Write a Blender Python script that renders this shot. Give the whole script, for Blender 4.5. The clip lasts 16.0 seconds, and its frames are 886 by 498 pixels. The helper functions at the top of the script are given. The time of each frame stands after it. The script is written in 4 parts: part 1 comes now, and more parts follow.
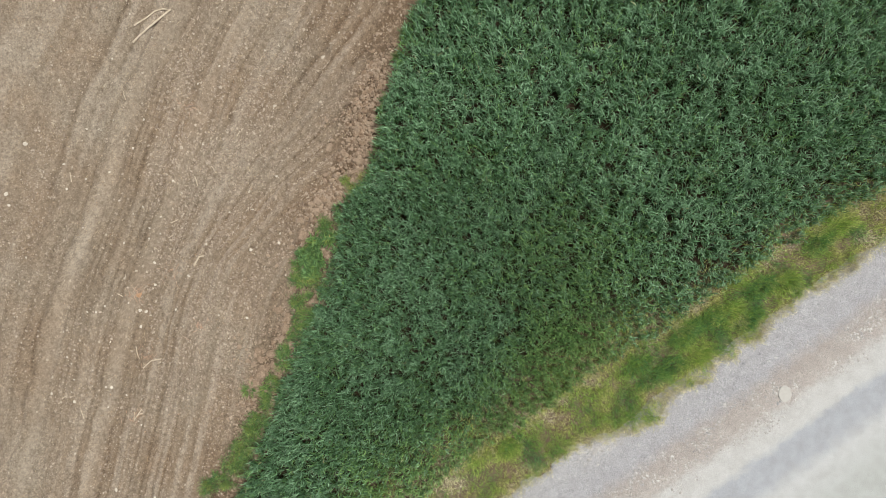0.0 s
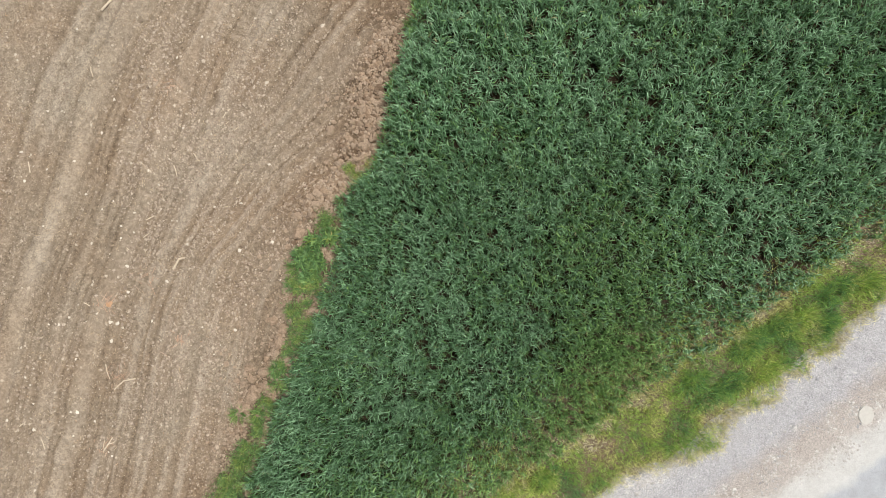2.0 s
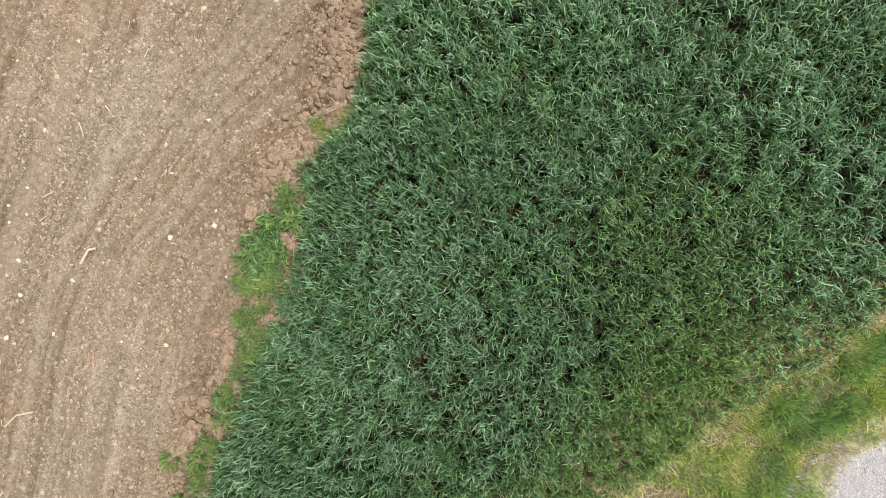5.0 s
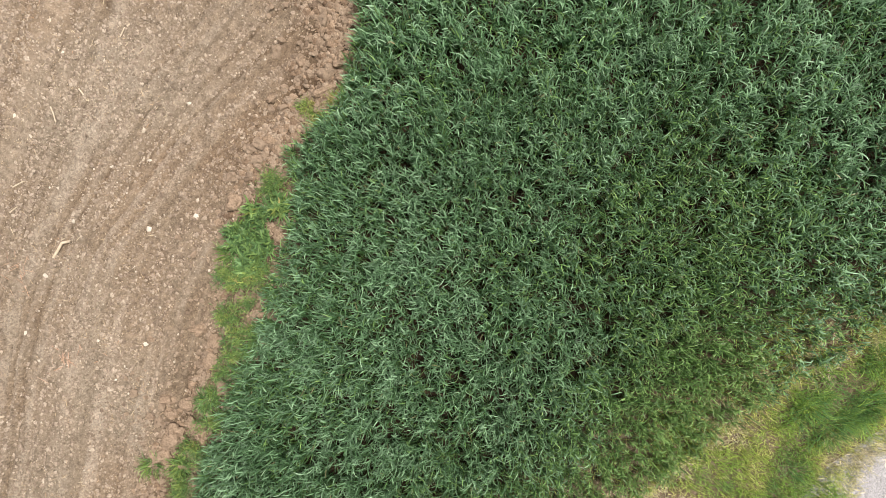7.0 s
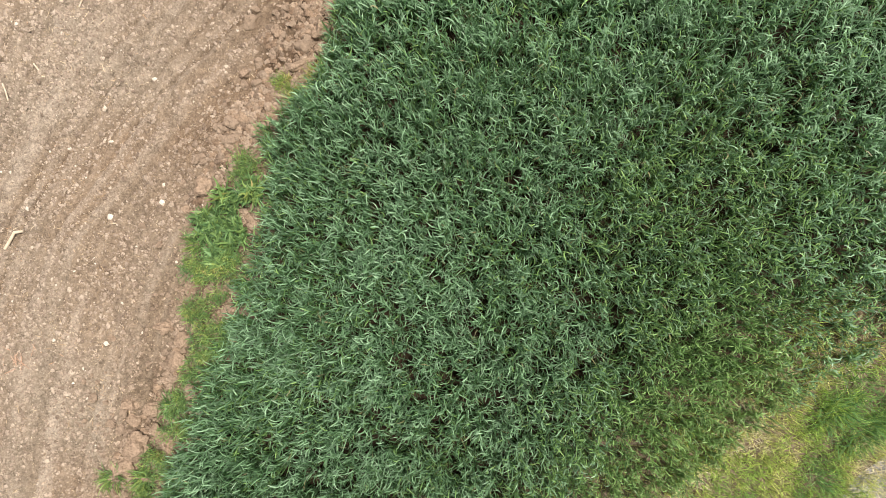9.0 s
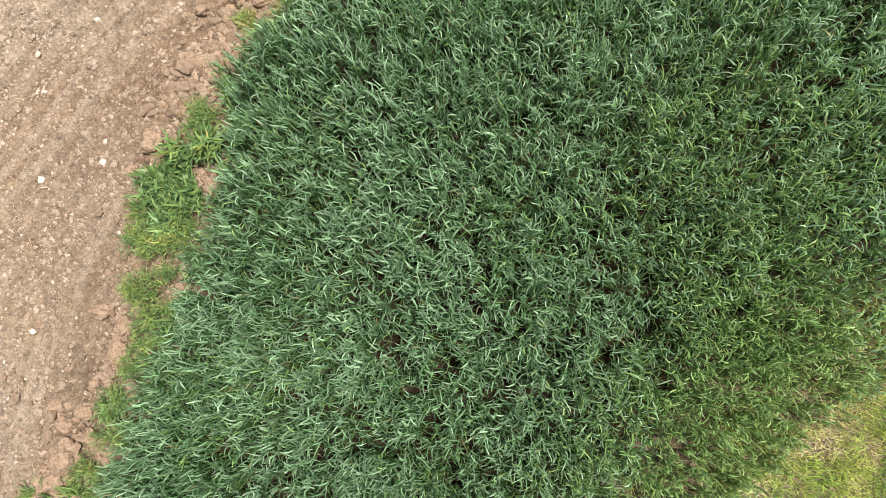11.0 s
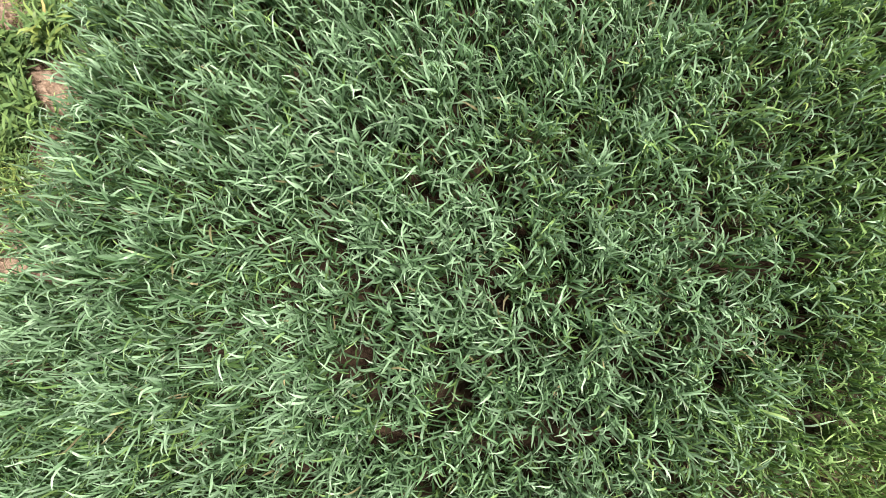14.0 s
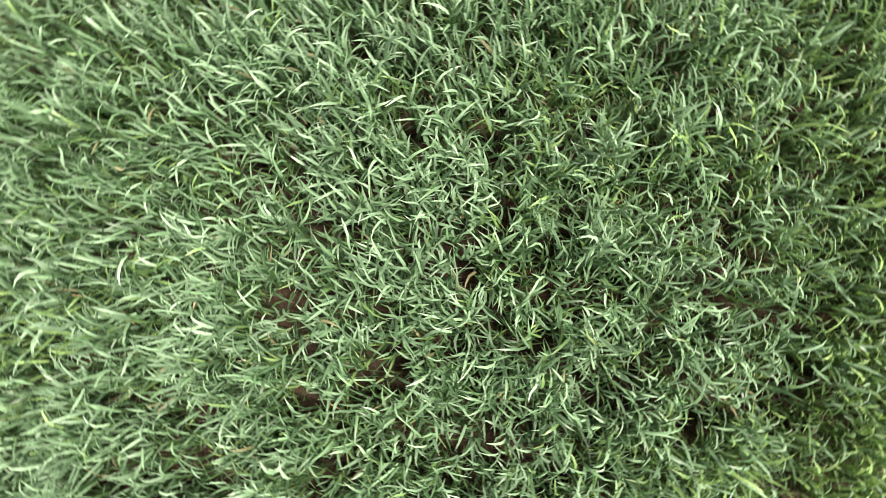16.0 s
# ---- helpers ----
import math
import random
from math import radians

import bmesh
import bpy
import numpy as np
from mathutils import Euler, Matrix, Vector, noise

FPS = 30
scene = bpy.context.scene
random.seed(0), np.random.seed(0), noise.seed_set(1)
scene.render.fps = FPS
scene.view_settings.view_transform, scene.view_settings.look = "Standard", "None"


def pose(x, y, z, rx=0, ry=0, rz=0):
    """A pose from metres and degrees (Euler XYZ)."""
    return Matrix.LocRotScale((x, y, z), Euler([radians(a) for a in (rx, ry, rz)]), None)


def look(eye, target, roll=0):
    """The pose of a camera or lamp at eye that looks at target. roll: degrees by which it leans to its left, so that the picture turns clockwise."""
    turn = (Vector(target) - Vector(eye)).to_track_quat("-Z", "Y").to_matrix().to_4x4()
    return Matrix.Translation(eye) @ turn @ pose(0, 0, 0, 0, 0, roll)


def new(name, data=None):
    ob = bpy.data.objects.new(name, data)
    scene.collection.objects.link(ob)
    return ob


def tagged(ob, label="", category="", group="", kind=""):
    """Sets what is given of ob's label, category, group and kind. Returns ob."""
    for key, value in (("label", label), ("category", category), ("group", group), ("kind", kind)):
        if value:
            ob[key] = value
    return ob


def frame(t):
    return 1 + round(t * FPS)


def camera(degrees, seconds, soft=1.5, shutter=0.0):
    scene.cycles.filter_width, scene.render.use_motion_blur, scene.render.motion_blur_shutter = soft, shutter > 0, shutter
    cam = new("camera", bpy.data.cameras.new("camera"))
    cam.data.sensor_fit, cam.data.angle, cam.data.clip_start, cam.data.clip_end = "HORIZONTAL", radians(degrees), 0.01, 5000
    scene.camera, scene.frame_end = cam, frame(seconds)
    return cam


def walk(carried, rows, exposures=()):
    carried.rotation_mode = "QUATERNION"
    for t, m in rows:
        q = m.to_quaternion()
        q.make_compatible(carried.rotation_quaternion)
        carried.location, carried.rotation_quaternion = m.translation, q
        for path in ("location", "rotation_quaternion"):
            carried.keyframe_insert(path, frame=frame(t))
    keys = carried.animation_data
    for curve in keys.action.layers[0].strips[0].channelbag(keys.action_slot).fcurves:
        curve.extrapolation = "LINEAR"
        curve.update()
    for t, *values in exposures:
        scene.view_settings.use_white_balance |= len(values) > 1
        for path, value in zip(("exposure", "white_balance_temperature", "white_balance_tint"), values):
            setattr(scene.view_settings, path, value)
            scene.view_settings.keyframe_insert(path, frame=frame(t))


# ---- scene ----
cam = camera(70, 16.0, soft=0.45, shutter=0.3)
PATH = [
    (0.0, pose(0.0, 0.0, 13.0, -0.26, 0.4, -0.0)),
    (0.5, pose(-0.054, -0.054, 12.493, -0.27, 0.38, -0.08)),
    (1.0, pose(-0.207, -0.105, 12.011, 0.23, 0.36, -0.15)),
    (1.5, pose(-0.326, -0.102, 11.588, 0.39, 0.34, -0.28)),
    (2.0, pose(-0.382, -0.128, 11.132, 0.27, 0.4, -0.39)),
    (2.5, pose(-0.386, -0.143, 10.646, 0.24, 0.44, -0.47)),
    (3.0, pose(-0.369, -0.246, 10.104, 0.54, 0.65, -0.62)),
    (3.5, pose(-0.386, -0.291, 9.484, 0.55, 0.66, -0.77)),
    (4.0, pose(-0.416, -0.184, 8.813, -0.51, 0.62, -0.86)),
    (4.5, pose(-0.439, -0.184, 8.445, -0.61, 0.49, -0.9)),
    (7.0, pose(-0.418, -0.328, 7.68, -0.6, 0.41, -1.4)),
    (7.5, pose(-0.391, -0.298, 7.7, -0.57, 0.33, -1.49)),
    (8.0, pose(-0.367, -0.342, 7.618, -0.17, 0.3, -1.5)),
    (8.5, pose(-0.321, -0.414, 7.369, -0.08, 0.46, -1.58)),
    (9.0, pose(-0.334, -0.578, 6.988, 0.28, 0.32, -1.7)),
    (11.3, pose(-0.289, -1.258, 5.627, 3.62, 0.57, -2.45)),
    (11.5, pose(-0.293, -1.253, 5.493, 3.58, 0.5, -2.36)),
    (12.0, pose(-0.256, -1.267, 5.111, 3.49, 0.5, -2.45)),
    (12.5, pose(-0.352, -1.267, 4.748, 3.37, -0.08, -2.45)),
    (13.0, pose(-0.377, -1.206, 4.283, 2.23, 0.14, -2.64)),
    (13.5, pose(-0.354, -1.2, 3.882, 2.0, 0.11, -2.71)),
    (14.0, pose(-0.382, -1.239, 3.581, 1.58, -0.41, -2.63)),
    (14.5, pose(-0.344, -1.314, 3.327, 2.17, -0.34, -2.66)),
    (15.0, pose(-0.321, -1.324, 3.105, 1.47, -0.88, -2.54)),
    (15.5, pose(-0.244, -1.364, 3.078, 1.26, -0.71, -2.5)),
    (15.65, pose(-0.225, -1.366, 3.085, 1.2, -0.55, -2.1)),
    (15.8, pose(-0.205, -1.37, 3.095, 1.1, -0.25, 3.2)),
    (15.9, pose(-0.19, -1.374, 3.104, 1.0, -0.1, 7.2)),
    (16.0, pose(-0.18, -1.377, 3.111, 0.94, 0.06, 11.19)),
]
walk(cam, PATH, exposures=[(0.0, 0.04, 6400, 6), (1.5, 0.21, 6450, 7), (3.5, 0.42, 6500, 8), (7.0, 0.50, 6750, 11), (9.0, 0.68, 6800, 12), (12.5, 1.02, 6900, 15), (15.0, 1.35, 6900, 19), (16.0, 1.44, 7200, 19)])

# ---------------------------------------------------------------- light
world = bpy.data.worlds.new("sky")
scene.world = world
world.use_nodes = True
wn = world.node_tree.nodes
sky = wn.new("ShaderNodeTexSky")
sky.sky_type = 'NISHITA'
sky.sun_disc = False
sky.sun_elevation = radians(73)
sky.sun_rotation = radians(68)
sky.air_density, sky.dust_density, sky.ozone_density = 1.0, 4.0, 1.0
wn["Background"].inputs["Strength"].default_value = 0.065
haze = wn.new("ShaderNodeHueSaturation")
haze.inputs["Saturation"].default_value = 0.35
world.node_tree.links.new(sky.outputs["Color"], haze.inputs["Color"])
world.node_tree.links.new(haze.outputs["Color"], wn["Background"].inputs["Color"])

sun_data = bpy.data.lights.new("sun", 'SUN')
sun_data.energy, sun_data.angle, sun_data.color = 4.0, radians(10), (1.0, 0.96, 0.90)
sun = new("sun", sun_data)
SUN_FROM = Vector((0.26, 0.10, 0.92))
sun.matrix_world = look(SUN_FROM * 50, (0, 0, 0))

# ---------------------------------------------------------------- node helpers
def material(name, rough=0.9, spec=0.3):
    m = bpy.data.materials.new(name)
    m.use_nodes = True
    b = m.node_tree.nodes["Principled BSDF"]
    b.inputs["Roughness"].default_value = rough
    b.inputs["Specular IOR Level"].default_value = spec
    return m, m.node_tree, b


def node(nt, kind, **sockets):
    n = nt.nodes.new(kind)
    for key, value in sockets.items():
        n.inputs[key.replace("_", " ")].default_value = value
    return n


def noise_tex(nt, vec, scale, detail=4.0, rough=0.6):
    n = node(nt, "ShaderNodeTexNoise", Scale=scale, Detail=detail, Roughness=rough)
    nt.links.new(vec, n.inputs["Vector"])
    return n.outputs["Fac"]


def ramp(nt, fac, stops):
    r = nt.nodes.new("ShaderNodeValToRGB")
    els = r.color_ramp.elements
    while len(els) < len(stops):
        els.new(0.5)
    for el, (pos, col) in zip(els, stops):
        el.position = pos
        el.color = (*col, 1)
    nt.links.new(fac, r.inputs["Fac"])
    return r.outputs["Color"]


def mix(nt, fac, a, b, blend='MIX'):
    n = nt.nodes.new("ShaderNodeMix")
    n.data_type, n.blend_type = 'RGBA', blend
    for value, socket in ((fac, n.inputs[0]), (a, n.inputs[6]), (b, n.inputs[7])):
        if isinstance(value, (int, float)):
            socket.default_value = value
        elif isinstance(value, tuple):
            socket.default_value = (*value, 1)
        else:
            nt.links.new(value, socket)
    return n.outputs[2]


def maths(nt, op, a, b=0.0, c=0.0):
    n = nt.nodes.new("ShaderNodeMath")
    n.operation = op
    for i, value in enumerate((a, b, c)):
        if isinstance(value, (int, float)):
            n.inputs[i].default_value = value
        else:
            nt.links.new(value, n.inputs[i])
    return n.outputs[0]


def bump(nt, bsdf, height, strength, distance):
    n = node(nt, "ShaderNodeBump", Strength=strength, Distance=distance)
    nt.links.new(height, n.inputs["Height"])
    nt.links.new(n.outputs["Normal"], bsdf.inputs["Normal"])


def coords(nt):
    return nt.nodes.new("ShaderNodeTexCoord").outputs["Object"]


def attribute(nt, name):
    n = nt.nodes.new("ShaderNodeAttribute")
    n.attribute_name = name
    return n.outputs["Fac"]


# ---------------------------------------------------------------- materials
def soil_material():
    m, nt, b = material("dry_soil", 0.95, 0.15)
    co = coords(nt)
    fine = noise_tex(nt, co, 55.0, 6.0, 0.75)
    mid = noise_tex(nt, co, 6.0, 5.0, 0.65)
    big = noise_tex(nt, co, 0.55, 3.0, 0.5)
    base = ramp(nt, mid, [(0.3, (0.250, 0.206, 0.160)), (0.55, (0.297, 0.248, 0.194)), (0.75, (0.350, 0.296, 0.235))])
    base = mix(nt, ramp(nt, big, [(0.35, (0, 0, 0)), (0.65, (1, 1, 1))]), base, mix(nt, 1.0, base, (0.92, 0.84, 0.78), 'MULTIPLY'))
    moist_shade = attribute(nt, "moist_shade")
    # darker where the soil is moist and where furrow shade is painted in
    base = mix(nt, moist_shade, base, mix(nt, 1.0, base, (0.64, 0.60, 0.56), 'MULTIPLY'))
    base = mix(nt, attribute(nt, "red"), base, mix(nt, 1.0, base, (0.92, 0.84, 0.785), 'MULTIPLY'))
    base = mix(nt, attribute(nt, "chaff"), base, (0.385, 0.325, 0.263))
    # down to a fifth: damp, plus painted shade under the wheat and between clods
    base = mix(nt, attribute(nt, "damp_shade"), base, mix(nt, 1.0, base, (0.22, 0.20, 0.175), 'MULTIPLY'))
    grain = ramp(nt, fine, [(0.36, (0.62, 0.60, 0.58)), (0.5, (0.98, 0.98, 0.98)), (0.64, (1.28, 1.28, 1.27))])
    coarse = ramp(nt, noise_tex(nt, co, 15.0, 5.0, 0.75), [(0.34, (0.72, 0.70, 0.68)), (0.48, (0.98, 0.98, 0.98)), (0.64, (1.2, 1.2, 1.19))])
    patch = ramp(nt, noise_tex(nt, co, 2.3, 4.0, 0.6), [(0.36, (0.75, 0.75, 0.75)), (0.6, (1, 1, 1))])
    patch = maths(nt, 'MULTIPLY', patch, maths(nt, 'SUBTRACT', 1.0, maths(nt, 'MULTIPLY', attribute(nt, "smoothed"), 0.4)))
    base = mix(nt, patch, mix(nt, 1.0, base, (0.93, 0.93, 0.93), 'MULTIPLY'), mix(nt, 1.0, base, grain, 'MULTIPLY'))
    base = mix(nt, 1.0, base, coarse, 'MULTIPLY')
    # single crumbs differ in tone
    warp = nt.nodes.new("ShaderNodeVectorMath")
    warp.operation = 'MULTIPLY_ADD'
    swirl = nt.nodes.new("ShaderNodeTexNoise")
    swirl.inputs["Scale"].default_value = 30.0
    nt.links.new(co, swirl.inputs["Vector"])
    nt.links.new(swirl.outputs["Color"], warp.inputs[0])
    warp.inputs[1].default_value = (0.03, 0.03, 0.03)
    nt.links.new(co, warp.inputs[2])
    lumps = nt.nodes.new("ShaderNodeTexVoronoi")
    lumps.inputs["Scale"].default_value = 44.0
    nt.links.new(warp.outputs[0], lumps.inputs["Vector"])
    crumb = ramp(nt, lumps.outputs["Color"], [(0.1, (0.74, 0.72, 0.70)), (0.5, (1.0, 1.0, 1.0)), (0.85, (1.14, 1.14, 1.13)), (1.0, (1.36, 1.35, 1.33))])
    base = mix(nt, patch, base, mix(nt, 1.0, base, crumb, 'MULTIPLY'))
    nt.links.new(base, b.inputs["Base Color"])
    h = maths(nt, 'MULTIPLY', maths(nt, 'ADD', fine, maths(nt, 'MULTIPLY', lumps.outputs["Distance"], -0.55)), patch)
    bump(nt, b, h, 1.0, 0.022)
    return m


def clod_material(name, warm=(1.0, 1.0, 1.0), relief=0.02):
    m, nt, b = material(name, 0.95, 0.15)
    co = coords(nt)
    fine = noise_tex(nt, co, 45.0, 6.0, 0.7)
    rnd = nt.nodes.new("ShaderNodeNewGeometry").outputs["Random Per Island"]
    tone = ramp(nt, rnd, [(0.0, (0.20, 0.153, 0.118)), (0.5, (0.335, 0.268, 0.211)), (0.85, (0.395, 0.323, 0.257)), (1.0, (0.48, 0.40, 0.325))])
    tone = mix(nt, 1.0, tone, warm, 'MULTIPLY')
    base = mix(nt, 1.0, tone, ramp(nt, fine, [(0.34, (0.55, 0.53, 0.51)), (0.5, (1, 1, 1)), (0.66, (1.3, 1.3, 1.28))]), 'MULTIPLY')
    base = mix(nt, attribute(nt, "moist_shade"), base, mix(nt, 1.0, base, (0.77, 0.705, 0.645), 'MULTIPLY'))
    nt.links.new(base, b.inputs["Base Color"])
    bump(nt, b, fine, 1.0, relief)
    return m


def straw_material():
    m, nt, b = material("dry_straw", 0.7, 0.3)
    rnd = nt.nodes.new("ShaderNodeNewGeometry").outputs["Random Per Island"]
    tone = ramp(nt, rnd, [(0.0, (0.30, 0.21, 0.13)), (0.5, (0.47, 0.36, 0.23)), (0.93, (0.60, 0.50, 0.36)), (1.0, (0.52, 0.30, 0.17))])
    streak = noise_tex(nt, coords(nt), 90.0, 3.0)
    base = mix(nt, 1.0, tone, ramp(nt, streak, [(0.3, (0.75, 0.72, 0.7)), (0.6, (1.08, 1.08, 1.08))]), 'MULTIPLY')
    nt.links.new(base, b.inputs["Base Color"])
    return m


def stone_material():
    m, nt, b = material("pale_stone", 0.8, 0.3)
    rnd = nt.nodes.new("ShaderNodeNewGeometry").outputs["Random Per Island"]
    tone = ramp(nt, rnd, [(0.0, (0.38, 0.31, 0.24)), (0.6, (0.47, 0.40, 0.32)), (1.0, (0.62, 0.56, 0.48))])
    fine = noise_tex(nt, coords(nt), 60.0, 4.0)
    base = mix(nt, 1.0, tone, ramp(nt, fine, [(0.3, (0.8, 0.79, 0.77)), (0.6, (1.05, 1.05, 1.05))]), 'MULTIPLY')
    nt.links.new(base, b.inputs["Base Color"])
    bump(nt, b, fine, 0.3, 0.004)
    return m


def leaf_material(name, stops, rough=0.5, spec=0.4, sheen=0.0, through_light=0.25):
    m, nt, b = material(name, rough, spec)
    rnd = nt.nodes.new("ShaderNodeNewGeometry").outputs["Random Per Island"]
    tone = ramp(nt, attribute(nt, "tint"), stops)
    vary = ramp(nt, rnd, [(0.0, (0.50, 0.52, 0.51)), (0.6, (0.97, 0.97, 0.97)), (1.0, (1.70, 1.60, 1.70))])
    vein = noise_tex(nt, coords(nt), 70.0, 3.0)
    base = mix(nt, 1.0, tone, vary, 'MULTIPLY')
    base = mix(nt, 1.0, base, ramp(nt, vein, [(0.3, (0.85, 0.85, 0.85)), (0.65, (1.1, 1.1, 1.1))]), 'MULTIPLY')
    nt.links.new(base, b.inputs["Base Color"])
    if sheen:
        b.inputs["Sheen Weight"].default_value = sheen
        b.inputs["Sheen Roughness"].default_value = 0.4
    trans = nt.nodes.new("ShaderNodeBsdfTranslucent")
    nt.links.new(mix(nt, 1.0, base, (1.0, 1.05, 0.55), 'MULTIPLY'), trans.inputs["Color"])
    shader = nt.nodes.new("ShaderNodeMixShader")
    shader.inputs[0].default_value = through_light
    nt.links.new(b.outputs[0], shader.inputs[1])
    nt.links.new(trans.outputs[0], shader.inputs[2])
    nt.links.new(shader.outputs[0], nt.nodes["Material Output"].inputs["Surface"])
    return m


def road_material():
    m, nt, b = material("gravel_road", 0.9, 0.25)
    co = coords(nt)
    sep = nt.nodes.new("ShaderNodeSeparateXYZ")
    nt.links.new(co, sep.inputs[0])
    wob = maths(nt, 'MULTIPLY', maths(nt, 'SUBTRACT', noise_tex(nt, co, 3.0, 8.0, 0.7), 0.5), 0.5)
    across = maths(nt, 'ADD', sep.outputs["Y"], wob)
    # across: 0 at the grass, falling towards the far side
    k = nt.nodes.new("ShaderNodeMapRange")
    k.inputs["From Min"].default_value, k.inputs["From Max"].default_value = 0.4, -5.6
    nt.links.new(across, k.inputs["Value"])
    base = ramp(nt, k.outputs[0], [
        (0.03, (0.342, 0.336, 0.342)), (0.18, (0.324, 0.317, 0.335)), (0.23, (0.314, 0.281, 0.263)), (0.30, (0.348, 0.317, 0.298)),
        (0.335, (0.414, 0.405, 0.399)), (0.40, (0.420, 0.414, 0.409)), (0.43, (0.312, 0.322, 0.348)), (0.50, (0.318, 0.326, 0.350)),
        (0.55, (0.414, 0.414, 0.417)), (0.68, (0.360, 0.369, 0.360))])
    fine = noise_tex(nt, co, 60.0, 5.0, 0.75)
    grit = nt.nodes.new("ShaderNodeTexVoronoi")
    grit.inputs["Scale"].default_value = 42.0
    nt.links.new(co, grit.inputs["Vector"])
    rough_zone = ramp(nt, k.outputs[0], [(0.27, (1, 1, 1)), (0.36, (0.3, 0.3, 0.3))])
    speck = ramp(nt, fine, [(0.36, (0.45, 0.45, 0.45)), (0.5, (1, 1, 1)), (0.62, (1.5, 1.5, 1.48))])
    base = mix(nt, rough_zone, base, mix(nt, 1.0, base, speck, 'MULTIPLY'))
    blotch = ramp(nt, noise_tex(nt, co, 4.0, 5.0, 0.7), [(0.35, (0.92, 0.91, 0.90)), (0.6, (1.04, 1.04, 1.04))])
    base = mix(nt, 1.0, base, blotch, 'MULTIPLY')
    nt.links.new(base, b.inputs["Base Color"])
    bump(nt, b, maths(nt, 'MULTIPLY', maths(nt, 'ADD', fine, grit.outputs["Distance"]), rough_zone), 0.7, 0.012)
    return m


MAT_SOIL = soil_material()
MAT_CLOD = clod_material("clod_soil")
MAT_CRUST = clod_material("clod_crust", (0.80, 0.725, 0.66), 0.014)
MAT_STRAW = straw_material()
MAT_STONE = stone_material()
MAT_ROAD = road_material()
# the 0.4 stop is near black-green: shade inside the stand, painted onto lower leaves
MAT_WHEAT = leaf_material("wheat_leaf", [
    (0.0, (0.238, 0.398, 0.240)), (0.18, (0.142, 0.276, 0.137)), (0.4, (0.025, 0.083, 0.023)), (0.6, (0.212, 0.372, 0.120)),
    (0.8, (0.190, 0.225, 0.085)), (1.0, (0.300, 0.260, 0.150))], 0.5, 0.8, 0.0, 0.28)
MAT_GRASS = leaf_material("verge_grass", [
    (0.0, (0.108, 0.236, 0.090)), (0.4, (0.275, 0.425, 0.080)), (0.65, (0.450, 0.480, 0.150)),
    (0.85, (0.520, 0.480, 0.270)), (1.0, (0.530, 0.480, 0.385))], 0.55, 0.3, 0.0, 0.25)
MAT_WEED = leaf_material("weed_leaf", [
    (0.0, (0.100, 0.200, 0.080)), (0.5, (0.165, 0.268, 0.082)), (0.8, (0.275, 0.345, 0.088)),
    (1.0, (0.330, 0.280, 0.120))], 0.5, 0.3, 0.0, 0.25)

# ---------------------------------------------------------------- plan
# left edge of the crop: x at each y
EDGE = [(7.0, 0.25), (5.9, -0.2), (4.94, -0.62), (4.37, -0.88), (3.58, -1.06), (2.9, -1.34), (2.4, -1.44), (1.67, -1.54),
        (1.28, -1.72), (0.96, -2.05), (0.75, -2.26), (0.31, -2.22), (-0.05, -2.34), (-0.6, -2.5), (-1.18, -2.66),
        (-1.54, -2.8), (-1.94, -3.08), (-2.24, -3.16), (-2.59, -3.31), (-3.2, -3.5), (-3.67, -3.67), (-4.13, -3.9), (-4.7, -4.12), (-5.08, -4.3), (-6.5, -5.0)]
# lower edge of the crop against the verge: y at each x
VERGE = [(-5.0, -8.2), (-0.6, -5.1), (0.1, -4.52), (1.24, -3.70), (1.77, -3.41), (2.11, -3.14), (2.52, -2.82), (2.92, -2.53),
         (3.59, -2.12), (4.13, -1.82), (4.72, -1.46), (5.11, -1.1), (5.79, -0.63), (6.81, 0.06), (7.94, 0.75), (8.83, 1.2), (11.0, 2.7)]
ROAD_TURN = math.atan2(0.581, 0.814)
ROAD_V = -5.15
EY, EX = np.array(EDGE)[::-1].T
VX, VY = np.array(VERGE).T


def edge_x(y):
    return np.interp(y, EY, EX)


def verge_y(x):
    return np.interp(x, VX, VY)


def road_v(x, y):
    return -math.sin(ROAD_TURN) * x + math.cos(ROAD_TURN) * y - ROAD_V


class Field:
    """Smooth value noise on a random lattice, for arrays."""

    def __init__(self, seed, cell):
        self.cell = cell
        self.grid = np.random.default_rng(seed).random((128, 128))

    def __call__(self, x, y):
        x, y = np.asarray(x) / self.cell + 64.0, np.asarray(y) / self.cell + 64.0
        i, j = np.floor(x).astype(int), np.floor(y).astype(int)
        u, v = x - i, y - j
        u, v = u * u * (3 - 2 * u), v * v * (3 - 2 * v)
        g, i0, i1, j0, j1 = self.grid, i % 128, (i + 1) % 128, j % 128, (j + 1) % 128
        return (g[i0, j0] * (1 - u) + g[i1, j0] * u) * (1 - v) + (g[i0, j1] * (1 - u) + g[i1, j1] * u) * v


def step(a, b, x):
    k = np.clip((x - a) / (b - a), 0, 1)
    return k * k * (3 - 2 * k)


N_BIG, N_MID, N_SMALL, N_FINE, N_TINT, N_STREAK, N_TUFT = Field(1, 1.3), Field(2, 0.45), Field(3, 0.14), Field(4, 0.05), Field(5, 0.7), Field(6, 1.0), Field(7, 0.12)


